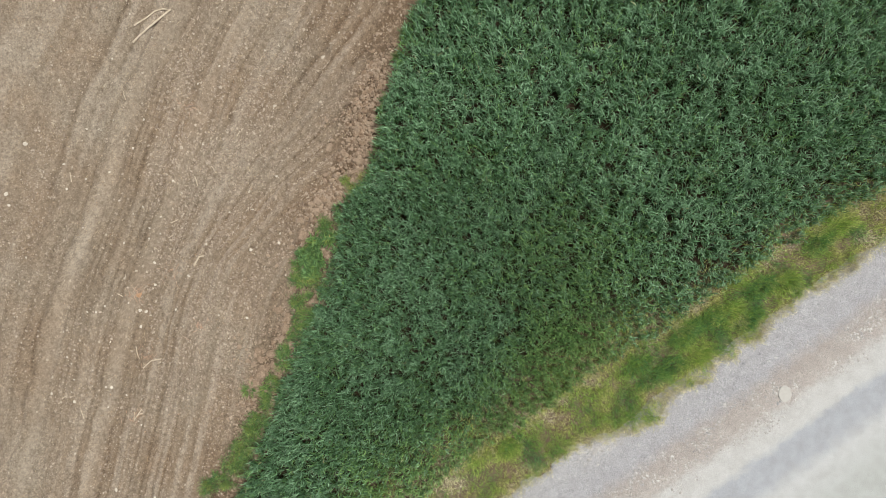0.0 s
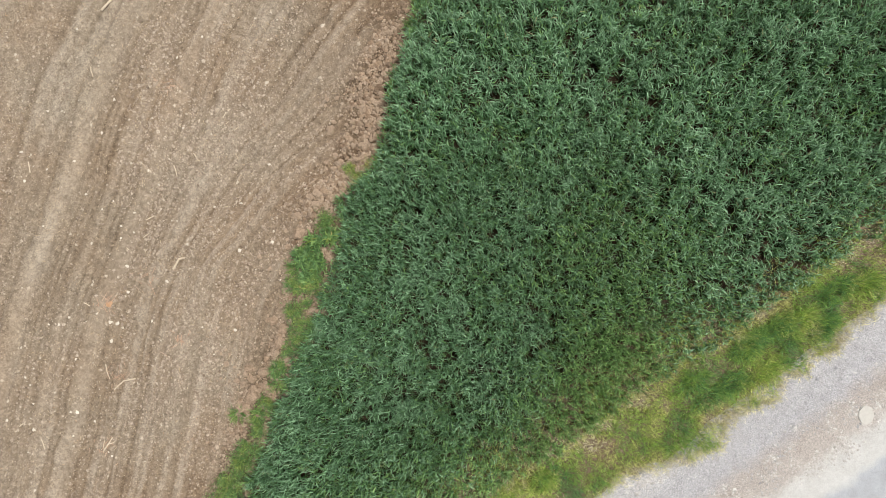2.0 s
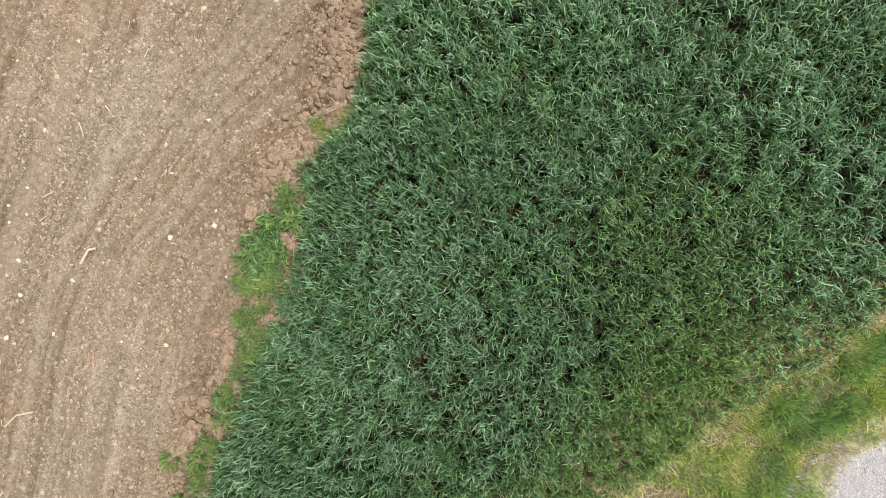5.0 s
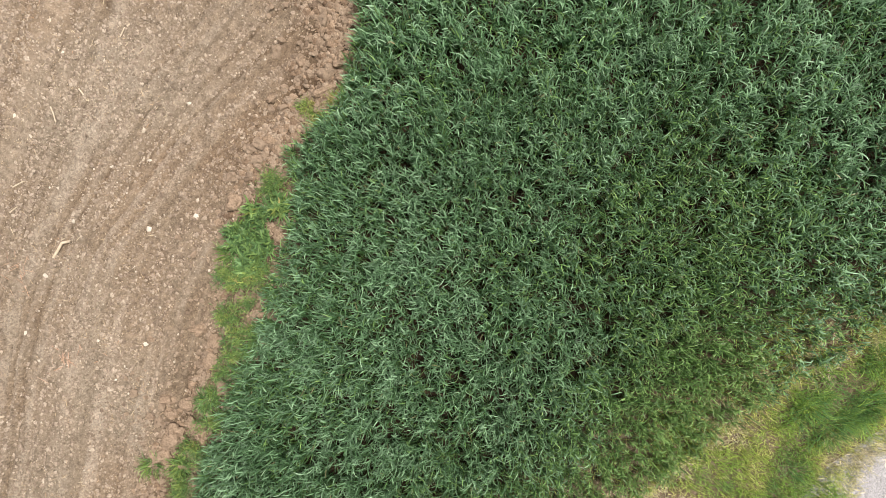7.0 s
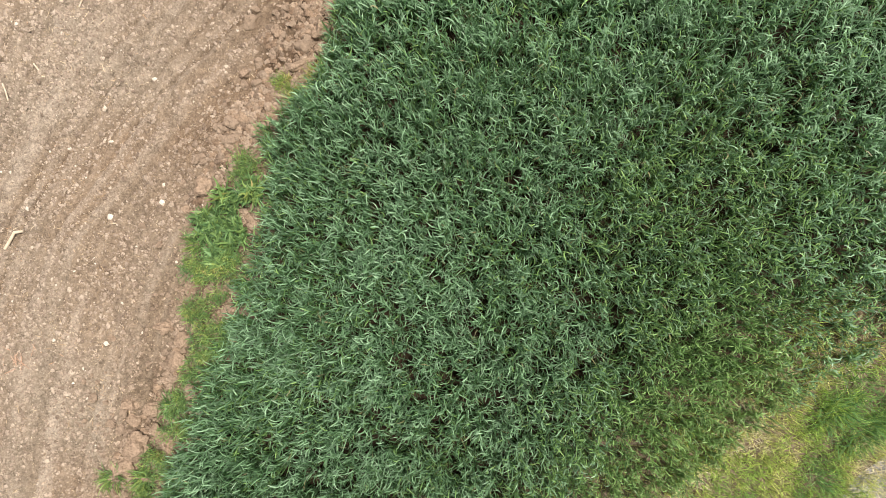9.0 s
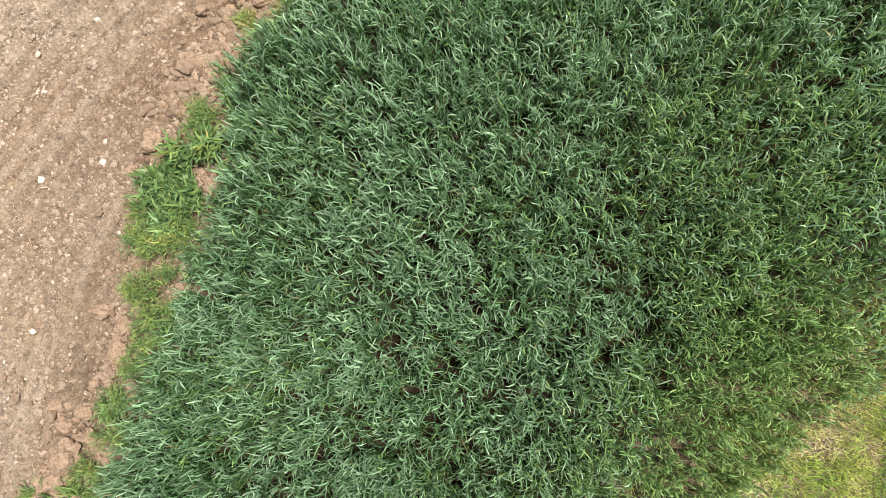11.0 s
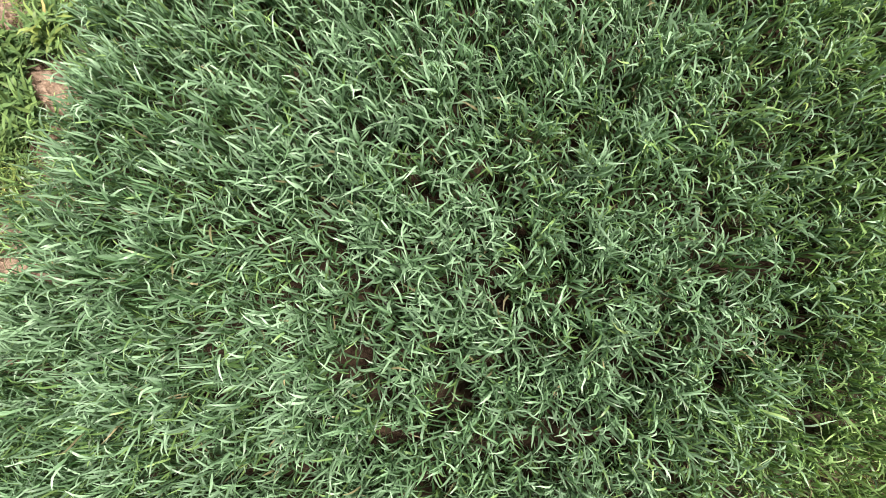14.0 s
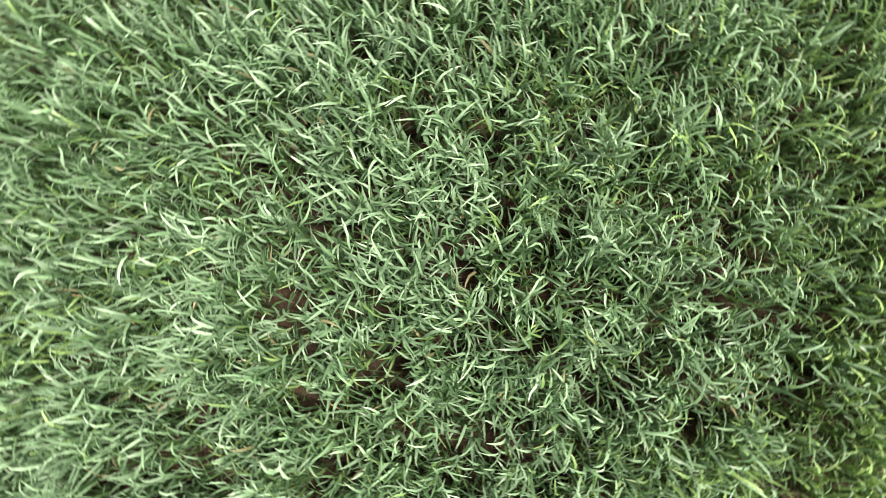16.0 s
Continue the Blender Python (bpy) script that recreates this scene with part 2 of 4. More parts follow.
# ---------------------------------------------------------------- mesh helpers
def mesh_np(name, verts, quads=None, tris=None, attrs=None, smooth=False):
    me = bpy.data.meshes.new(name)
    quads = np.zeros((0, 4), int) if quads is None else quads
    tris = np.zeros((0, 3), int) if tris is None else tris
    loops = np.concatenate([quads.ravel(), tris.ravel()])
    starts = np.concatenate([np.arange(len(quads)) * 4, len(quads) * 4 + np.arange(len(tris)) * 3])
    me.vertices.add(len(verts))
    me.vertices.foreach_set("co", np.ascontiguousarray(verts, dtype=np.float32).ravel())
    me.loops.add(len(loops))
    me.loops.foreach_set("vertex_index", loops.astype(np.int32))
    me.polygons.add(len(starts))
    me.polygons.foreach_set("loop_start", starts.astype(np.int32))
    if smooth:
        me.polygons.foreach_set("use_smooth", np.ones(len(starts), dtype=bool))
    for key, values in (attrs or {}).items():
        me.attributes.new(key, 'FLOAT', 'POINT').data.foreach_set("value", np.ascontiguousarray(values, dtype=np.float32))
    me.update(calc_edges=True)
    return me


def put(name, me, mat, parent=None, label="", category="", group="", kind=""):
    ob = new(name, me)
    if mat:
        me.materials.append(mat)
    ob.parent = parent
    return tagged(ob, label, category, group, kind)


# width along a leaf, by its number of pieces
PROFILE = {3: (0.75, 1.0, 0.72), 4: (0.7, 1.0, 0.95, 0.6)}


def blades(base, az, length, width, lean, curl, segs, twist, tint, wave=0.0, phase=0.0):
    """Arching leaf strips: lean is the first angle from upright, curl what it gains to the tip."""
    n = len(base)
    pos, rows = base.astype(float).copy(), []
    for k in range(segs + 1):
        s = k / segs
        turn = az + wave * (np.sin(phase + 4.6 * s) - np.sin(phase))
        ca, sa = np.cos(turn), np.sin(turn)
        phi = lean + curl * s ** 1.5
        tan = np.stack([np.sin(phi) * ca, np.sin(phi) * sa, np.cos(phi)], 1)
        if k < segs:
            side = np.stack([-sa, ca, np.zeros(n)], 1)
            up = np.cross(tan, side)
            tw = (twist * s)[:, None]
            half = (side * np.cos(tw) + up * np.sin(tw)) * (0.5 * width * PROFILE[segs][k])[:, None]
            rows += [pos - half, pos + half]
        else:
            rows.append(pos.copy())
        pos = pos + tan * (length / segs)[:, None]
    per = 2 * segs + 1
    verts = np.stack(rows, 1).reshape(-1, 3)
    o = (np.arange(n) * per)[:, None]
    quads = np.concatenate([o + np.array([2 * k, 2 * k + 1, 2 * k + 3, 2 * k + 2]) for k in range(segs - 1)], 0)
    tris = o + np.array([2 * segs - 2, 2 * segs - 1, 2 * segs])
    return verts, quads, tris, np.repeat(tint, per)


def join(batches):
    vs, qs, ts, tints, o = [], [], [], [], 0
    for v, q, t, k in batches:
        vs.append(v), qs.append(q + o), ts.append(t + o), tints.append(k)
        o += len(v)
    return np.concatenate(vs), np.concatenate(qs), np.concatenate(ts), {"tint": np.concatenate(tints)}


def scatter(rng, x0, x1, y0, y1, per_m2):
    n = int((x1 - x0) * (y1 - y0) * per_m2)
    return rng.uniform(x0, x1, n), rng.uniform(y0, y1, n)


# ---------------------------------------------------------------- ground: one sheet to the horizon
# the tractor's wheel track: x at each y
TRACK = [(7.0, -4.6), (4.82, -5.54), (4.15, -5.87), (3.37, -6.3), (2.37, -6.66), (1.14, -7.06), (0.36, -7.36), (-1.1, -7.95), (-2.11, -8.2), (-3.23, -8.43), (-4.47, -8.72), (-6.5, -9.2)]
TY, TX = np.array(TRACK)[::-1].T
# across the track: place, half width, depth
FURROWS = [(-1.15, 0.12, 0.03), (-0.62, 0.10, 0.025), (0.62, 0.10, 0.02), (0.9, 0.07, 0.018), (1.20, 0.06, 0.03), (1.66, 0.07, 0.035),
           (-0.35, 0.045, 0.045), (0.32, 0.045, 0.05), (0.46, 0.04, 0.03), (1.05, 0.045, 0.045), (1.9, 0.05, 0.05), (2.45, 0.05, 0.045), (3.55, 0.06, 0.04),
           (2.18, 0.16, 0.05), (2.75, 0.12, 0.03), (3.2, 0.12, 0.04), (4.0, 0.14, 0.06), (4.35, 0.06, 0.04), (4.75, 0.12, 0.05), (5.3, 0.1, 0.04)]


# a furrow that runs up to the crop: x at each y
BEND = [(6.5, -0.3), (4.77, -1.09), (3.0, -2.6), (1.3, -4.1), (-0.1, -5.0), (-1.6, -5.96), (-3.2, -6.5), (-6.5, -7.6)]
BY, BX = np.array(BEND)[::-1].T


def furrow_w(x, y):
    """Across the furrows: metres beside the tyre track, wider or narrower where they fan out towards the crop."""
    w = x - np.interp(y, TY, TX)
    room = np.maximum(np.interp(y, BY, BX) - np.interp(y, TY, TX) - 1.8, 0.7)
    return np.where(w > 1.8, 1.8 + (w - 1.8) * 2.2 / room, w)


def wheel(w):
    """1 in the two smooth tyre strips."""
    return np.exp(-(w / 0.15) ** 4) + 0.8 * np.exp(-((w - 1.43) / 0.15) ** 4)


def ground_z(x, y):
    x, y = np.asarray(x, float), np.asarray(y, float)
    soil = step(0.15, -0.25, x - edge_x(y)) * step(11.0, 9.5, np.abs(x)) * step(7.5, 6.5, np.abs(y))
    w = furrow_w(x, y) + 0.10 * (N_MID(x, y) - 0.5)
    z = np.zeros_like(x)
    for at, wide, deep in FURROWS:
        z -= deep * np.exp(-((w - at) / wide) ** 2) * (0.5 + 0.8 * N_MID(x + 3, y))
    tyre = wheel(w)
    z += -0.022 * tyre + 0.02 * (np.exp(-((np.abs(w) - 0.23) / 0.05) ** 2) + np.exp(-((np.abs(w - 1.43) - 0.22) / 0.05) ** 2))
    z += 0.007 * tyre * np.sin((y + 0.6 * np.abs(w)) * 48.0)
    near = step(-1.3, -0.1, x - edge_x(y))
    z += (0.04 + 0.03 * near) * (N_MID(x, y) - 0.5) + (0.050 + 0.03 * near) * (N_SMALL(x, y) - 0.5) + 0.040 * (N_FINE(x, y) - 0.5) * (1 - 0.7 * np.clip(tyre, 0, 1))
    rv = road_v(x, y)
    rest = 0.05 * (N_MID(x, y) - 0.5) + 0.03 * (N_SMALL(x, y) - 0.5)
    flat = step(0.5, 0.0, rv)
    return soil * z + (1 - soil) * (1 - flat) * rest * step(12.0, 10.0, np.abs(x)) - 0.03 * flat


def thrown(x, y):
    """1 in the band of rubble that the plough threw up along the crop."""
    d = x - edge_x(y) + 0.35 * (N_MID(x + 6, y) - 0.5)
    return step(-0.80, -0.45, d) * step(0.08, -0.02, d) * (0.38 + 0.62 * step(-0.3, 0.5, y)) * step(4.5, 3.0, y)


def build_ground():
    xs = np.concatenate([[-3000, -900, -250, -70, -25, -13], np.arange(-9.8, -1.0, 0.028), np.arange(-1.0, 10.2, 0.09), [13, 25, 70, 250, 900, 3000]])
    ys = np.concatenate([[-3000, -900, -250, -70, -25, -11], np.arange(-6.6, 6.6, 0.034), [11, 25, 70, 250, 900, 3000]])
    X, Y = np.meshgrid(xs, ys, indexing="ij")
    x, y = X.ravel(), Y.ravel()
    z = ground_z(x, y)
    nx, ny = len(xs), len(ys)
    i = (np.arange(nx - 1)[:, None] * ny + np.arange(ny - 1)).ravel()
    d = x - edge_x(y)
    moist_shade = step(-3.0, -0.8, d) * (0.05 + 0.30 * N_BIG(x, y)) + 0.7 * step(-1.5, -0.1, d + 0.6 * (N_MID(x + 1, y) - 0.5)) + 0.15 * step(0.45, 0.7, N_BIG(x + 7, y * 0.6))
    w = furrow_w(x, y) + 0.05 * (N_MID(x, y) - 0.5)
    streak = N_STREAK(w / 0.16, y / 2.2 + 5) * 0.6 + N_STREAK(w / 0.45 + 30, y / 4.0) * 0.6
    chaff = 0.7 * step(0.58, 0.9, streak) * step(-0.4, -1.2, d) * (0.3 + 0.7 * N_SMALL(x, y))
    moist_shade = moist_shade + 0.22 * step(0.55, 0.25, streak) * step(-0.1, -0.6, d)
    # the rubble band is darkened too, painting shade between its clods
    moist_shade = moist_shade + 0.7 * thrown(x, y)
    # furrow bottoms darkened: the shade of the grooves put into the soil colour
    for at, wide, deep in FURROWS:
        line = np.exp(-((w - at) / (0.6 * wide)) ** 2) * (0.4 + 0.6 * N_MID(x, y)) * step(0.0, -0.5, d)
        moist_shade = moist_shade + 0.85 * line
    chaff = chaff + 0.15 * wheel(w) * step(-0.2, -0.8, d)
    smoothed = np.clip(wheel(w), 0, 1) + 0.4 * step(0.55, 0.75, N_STREAK(w / 0.4 + 70, y / 1.8))
    moist_shade = np.clip(moist_shade, 0, 1)
    red = step(0.52, 0.8, 0.6 * N_STREAK(w / 0.9 + 11, y / 1.3 + 3) + 0.4 * N_MID(x + 8, y + 2)) + 0.6 * step(0.62, 0.85, N_MID(x - 9, y + 4)) + 0.8 * np.exp(-(((x + 5.6) / 1.1) ** 2 + ((y - 2.2) / 1.0) ** 2))
    red = np.clip(0.18 * red + 0.6 * step(-2.2, -0.5, d) * step(-1.5, 0.5, y), 0, 1) * step(0.1, -0.1, d)
    # shade on the damp soil under the wheat, put into its colour
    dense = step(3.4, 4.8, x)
    damp_shade = step(0.0, 0.4, d) * step(0.3 - 0.4 * dense, 1.7 - 1.1 * dense, y - verge_y(x) + 0.6 * (N_MID(x, y) - 0.5))
    # fresh soil between the thrown clods, darkened further to paint shade into the gaps
    damp_shade = np.maximum(damp_shade, thrown(x, y) * (0.4 + 0.5 * step(0.3, 0.7, N_SMALL(x + 16, y))))
    me = mesh_np("ground", np.stack([x, y, z], 1), np.stack([i, i + ny, i + ny + 1, i + 1], 1), attrs={"moist_shade": moist_shade, "chaff": chaff, "smoothed": np.clip(smoothed, 0, 1), "damp_shade": damp_shade, "red": red}, smooth=True)
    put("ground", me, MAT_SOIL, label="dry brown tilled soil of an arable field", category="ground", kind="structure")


# where the grass ends on the shoulder: place along the road, place across
FRINGE = [(-6.0, 0.3), (-1.3, 0.20), (-0.79, 0.24), (-0.42, 0.27), (0.06, 0.19), (0.62, -0.03), (1.1, -0.2), (1.33, -0.28), (1.64, -0.23), (1.83, -0.01), (2.2, -0.04),
          (2.5, -0.09), (2.8, -0.21), (3.16, 0.03), (3.49, -0.15), (3.68, 0.01), (4.13, -0.12), (4.53, 0.07), (4.98, 0.02), (5.35, 0.15), (5.9, -0.02), (6.83, 0.0), (14.0, 0.05)]
FU, FV = np.array(FRINGE).T


def verge_edge(u):
    """How far the grass reaches onto the shoulder at u along the road."""
    return np.interp(u, FU, FV) + 0.12 * (N_SMALL(u * 1.6, 9.0) - 0.5) - 0.05


def road_z(u, v):
    e = v - np.maximum(verge_edge(u), 0.0) + 0.16 * (N_MID(u * 1.5, v + 7) - 0.5)
    z = 0.02 + 0.03 * step(0.0, -2.4, v) - 0.025 * np.exp(-((v + 2.25) / 0.25) ** 2) - 0.14 * step(0.02, 0.26, e) - 0.12 * step(-5.2, -5.6, v)
    z += (0.016 * (N_SMALL(u, v) - 0.5) + 0.02 * (N_FINE(u, v) - 0.5)) * (0.3 + 0.7 * step(-1.7, -1.2, v))
    return z


def build_road():
    us = np.concatenate([[-900, -200, -60, -25], np.arange(-12, 22, 0.12), [30, 60, 200, 900]])
    vs = np.concatenate([np.arange(0.6, -5.2, -0.06), [-5.4, -5.6]])
    U, V = np.meshgrid(us, vs, indexing="ij")
    u, v = U.ravel(), V.ravel()
    z = road_z(u, v)
    nv = len(vs)
    i = (np.arange(len(us) - 1)[:, None] * nv + np.arange(nv - 1)).ravel()
    me = mesh_np("road", np.stack([u, v, z], 1), np.stack([i, i + 1, i + nv + 1, i + nv], 1), smooth=True)
    ob = put("road", me, MAT_ROAD, label="pale compacted gravel farm track with a loose grey shoulder", category="road", kind="structure")
    ob.matrix_world = pose(0, 0, 0, 0, 0, math.degrees(ROAD_TURN)) @ Matrix.Translation((0, ROAD_V, 0))


build_ground()
build_road()

# ---------------------------------------------------------------- wheat
# thin places in the stand: x, y, radius along x, radius along y
GAPS = [(-0.86, -1.68, 0.18, 0.13), (-0.23, -0.74, 0.13, 0.11), (-0.18, -1.02, 0.13, 0.12), (-1.50, -1.39, 0.32, 0.09), (-1.66, -0.62, 0.15, 0.12),
        (0.97, -0.90, 0.13, 0.10), (0.67, -1.68, 0.15, 0.13), (-0.41, -1.95, 0.13, 0.09), (-0.16, -1.96, 0.11, 0.09), (0.21, -0.70, 0.18, 0.10),
        (0.56, -1.37, 0.16, 0.11), (1.13, -1.15, 0.11, 0.09), (-0.70, -2.12, 0.15, 0.11), (0.84, -1.17, 0.13, 0.11), (1.45, -0.62, 0.18, 0.14),
        (1.99, -1.92, 0.18, 0.12), (0.35, 0.08, 0.20, 0.10), (1.76, -0.64, 0.12, 0.16)]


def vigour(x, y):
    """0 in gaps, 1 in the full stand."""
    v = np.ones_like(x)
    for k, (gx, gy, rx, ry) in enumerate(GAPS):
        v *= 1 - (0.95 if k == 0 else 0.25 if k in (7, 8) else 0.45) * np.exp(-(((x - gx) / (0.75 * rx)) ** 2 + ((y - gy) / (0.75 * ry)) ** 2) ** 2)
    v *= 1 - 0.5 * step(0.55, 0.8, N_TUFT(x + 3, y))
    v *= 1 - 0.2 * step(0.6, 0.85, N_SMALL(x + 11, y))
    return v


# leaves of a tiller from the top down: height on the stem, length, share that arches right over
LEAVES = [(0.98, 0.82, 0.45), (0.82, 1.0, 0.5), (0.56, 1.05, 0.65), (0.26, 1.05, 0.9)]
# where the finer leaves stand
NEAR = (-3.9, 3.2, -3.9, 1.6)


def build_wheat():
    rng = np.random.default_rng(11)
    batches = []
    for x0, x1, y0, y1, per, spread, segs in ((-4.8, 4.0, -4.8, 2.4, 1120, 0.026, 4), (-6.2, 10.0, -6.4, 6.3, 780, 0.026, 3)):
        # each plant carries four tillers
        inner = segs == 4
        s, loose = math.sqrt(4 / per), 1.15 if inner else 1.6
        gx, gy = np.meshgrid(np.arange(x0, x1, s), np.arange(y0, y1, s), indexing="ij")
        x, y = gx.ravel() + s * loose * rng.uniform(-1, 1, gx.size), gy.ravel() + s * loose * rng.uniform(-1, 1, gx.size)
        x, y = np.repeat(x + 0.04 * np.sin(y * 9 + x * 3), 4), np.repeat(y, 4)
        tall, pale = np.repeat(rng.uniform(0.62, 1.22, gx.size), 4), np.repeat(rng.normal(0, 0.05, gx.size), 4)
        swing_x, swing_y = np.repeat(rng.normal(0, 0.09, gx.size), 4), np.repeat(rng.normal(0, 0.09, gx.size), 4)
        x, y = x + rng.normal(0, spread, len(x)), y + rng.normal(0, spread, len(x))
        keep = np.ones(len(x), bool)
        # the finer leaves stand where the camera comes nearest, with a ragged border to the coarser ones
        jx, jy = x + 1.2 * (N_MID(x + 33, y) - 0.5) + rng.normal(0, 0.25, len(x)), y + 1.2 * (N_MID(x - 33, y) - 0.5) + rng.normal(0, 0.25, len(x))
        near = (jx > NEAR[0]) & (jx < NEAR[1]) & (jy > NEAR[2]) & (jy < NEAR[3])
        keep &= near if inner else ~near
        keep &= np.repeat(rng.random(gx.size) > (0.17 if inner else 0.25), 4)
        de, dv = x - edge_x(y), (y - verge_y(x)) * math.cos(ROAD_TURN)
        ragged = 0.10 * (N_SMALL(x, y) - 0.5)
        keep &= (de > 0.04 + ragged) & (dv > -0.06 + 2 * ragged)
        sparse = step(4.8, 3.4, x)
        thin = 0.9 - 0.12 * sparse + (0.1 + 0.12 * sparse) * step(-0.2, 1.1 + 0.4 * (1 - sparse), dv + 1.2 * (N_TINT(x, y) - 0.5))
        keep &= rng.random(len(x)) < vigour(x - 0.07, y + 0.035) * thin * (1 - 0.12 * step(0.0, 1.4, x) * step(1.5, 0.0, y))
        x, y, de, dv, tall, pale, swing_x, swing_y = (values[keep] for values in (x, y, de, dv, tall, pale, swing_x, swing_y))
        n = len(x)
        z = ground_z(x, y)
        low = step(0.0, 1.3, dv + 0.6 * (N_TINT(x, y) - 0.5))
        h = (0.27 + 0.22 * low) * (0.85 + 0.25 * N_MID(x, y)) * rng.uniform(0.92, 1.08, n) * tall * (0.70 + 0.60 * N_TUFT(x + 20, y))
        h *= 0.5 + 0.5 * step(0.0, 0.55, de)
        # share of yellow-green leaves: along the verge, at the crop's edge and in the thin corner
        fresh = 0.04 + 0.2 * (N_TINT(x + 4, y) - 0.5) + (0.25 + 0.65 * step(3.6, 2.4, x)) * (1 - step(0.0, 0.5 + 1.4 * step(3.8, 2.4, x), dv + 0.6 * (N_BIG(x, y) - 0.5))) + 0.5 * step(0.25, 0.0, de) + 0.5 * step(1.0, 2.1, x + 0.8 * (N_TINT(x + 12, y) - 0.5)) * step(5.0, 2.6, x) * step(1.4, 0.0, y)
        bloom = pale + 0.22 * (N_TUFT(x + 40, y) - 0.5) + 0.14 * (N_TINT(x + 50, y) - 0.5) - 0.02 * step(-0.5, 2.5, x) + 0.02
        # the stand leans with the wind
        gust = 0.7 + 0.6 * N_TINT(x + 60, y)
        lx, ly = -0.14 * gust + swing_x + rng.normal(0, 0.04, n), 0.10 * gust + swing_y + rng.normal(0, 0.04, n)
        lean_az, lean = np.arctan2(ly, lx), np.arctan(np.hypot(lx, ly))
        if inner:
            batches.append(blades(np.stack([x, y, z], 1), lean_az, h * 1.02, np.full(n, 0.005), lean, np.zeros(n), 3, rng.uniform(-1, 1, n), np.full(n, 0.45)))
        for j, (at, size, arch) in enumerate(LEAVES):
            young = j < 2
            az = rng.uniform(0, 2 * np.pi, n)
            az = az + 0.6 * np.sin(2.6 - az)
            ln = rng.uniform(0.11, 0.215, n) * (0.8 + 0.25 * low) * size
            wd = (rng.uniform(0.0088, 0.0138, n) if young else rng.uniform(0.010, 0.016, n)) * (1.0 if inner else 1.32)
            base = np.stack([x + np.sin(lean) * np.cos(lean_az) * h * at, y + np.sin(lean) * np.sin(lean_az) * h * at, z + h * at * np.cos(lean)], 1)
            # upper leaves pale with wax, lower ones darkened: shade in the stand as colour
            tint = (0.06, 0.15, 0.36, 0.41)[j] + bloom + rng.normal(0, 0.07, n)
            tint = np.where(rng.random(n) < fresh, rng.normal(0.55, 0.06, n) + 0.08 * step(0.9, 0.1, dv), tint)
            tint = np.where(rng.random(n) < 0.004 + 0.012 * (j > 1), 0.95, np.clip(tint, 0, 0.85))
            # some stand stiff, others bow over
            bows = rng.random(n) < arch
            first = rng.uniform(0.05, 0.55, n) + (0.0 if inner else 0.2)
            curl = np.where(bows, rng.uniform(1.2, 2.5, n), rng.uniform(0.15, 0.9, n))
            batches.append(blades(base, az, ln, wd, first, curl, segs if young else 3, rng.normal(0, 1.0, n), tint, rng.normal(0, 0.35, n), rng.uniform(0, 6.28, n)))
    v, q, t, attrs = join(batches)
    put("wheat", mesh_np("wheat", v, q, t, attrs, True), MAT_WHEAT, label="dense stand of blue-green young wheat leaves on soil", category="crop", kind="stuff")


build_wheat()


# ---------------------------------------------------------------- verge grass
BARE = [(2.92, -2.80, 0.20, 0.10), (2.38, -3.15, 0.18, 0.10), (1.56, -3.45, 0.16, 0.10), (1.7, -4.55, 0.22, 0.10),
        (8.6, 0.15, 0.3, 0.2), (2.07, -3.55, 0.14, 0.1), (0.1, -4.9, 0.3, 0.2)]


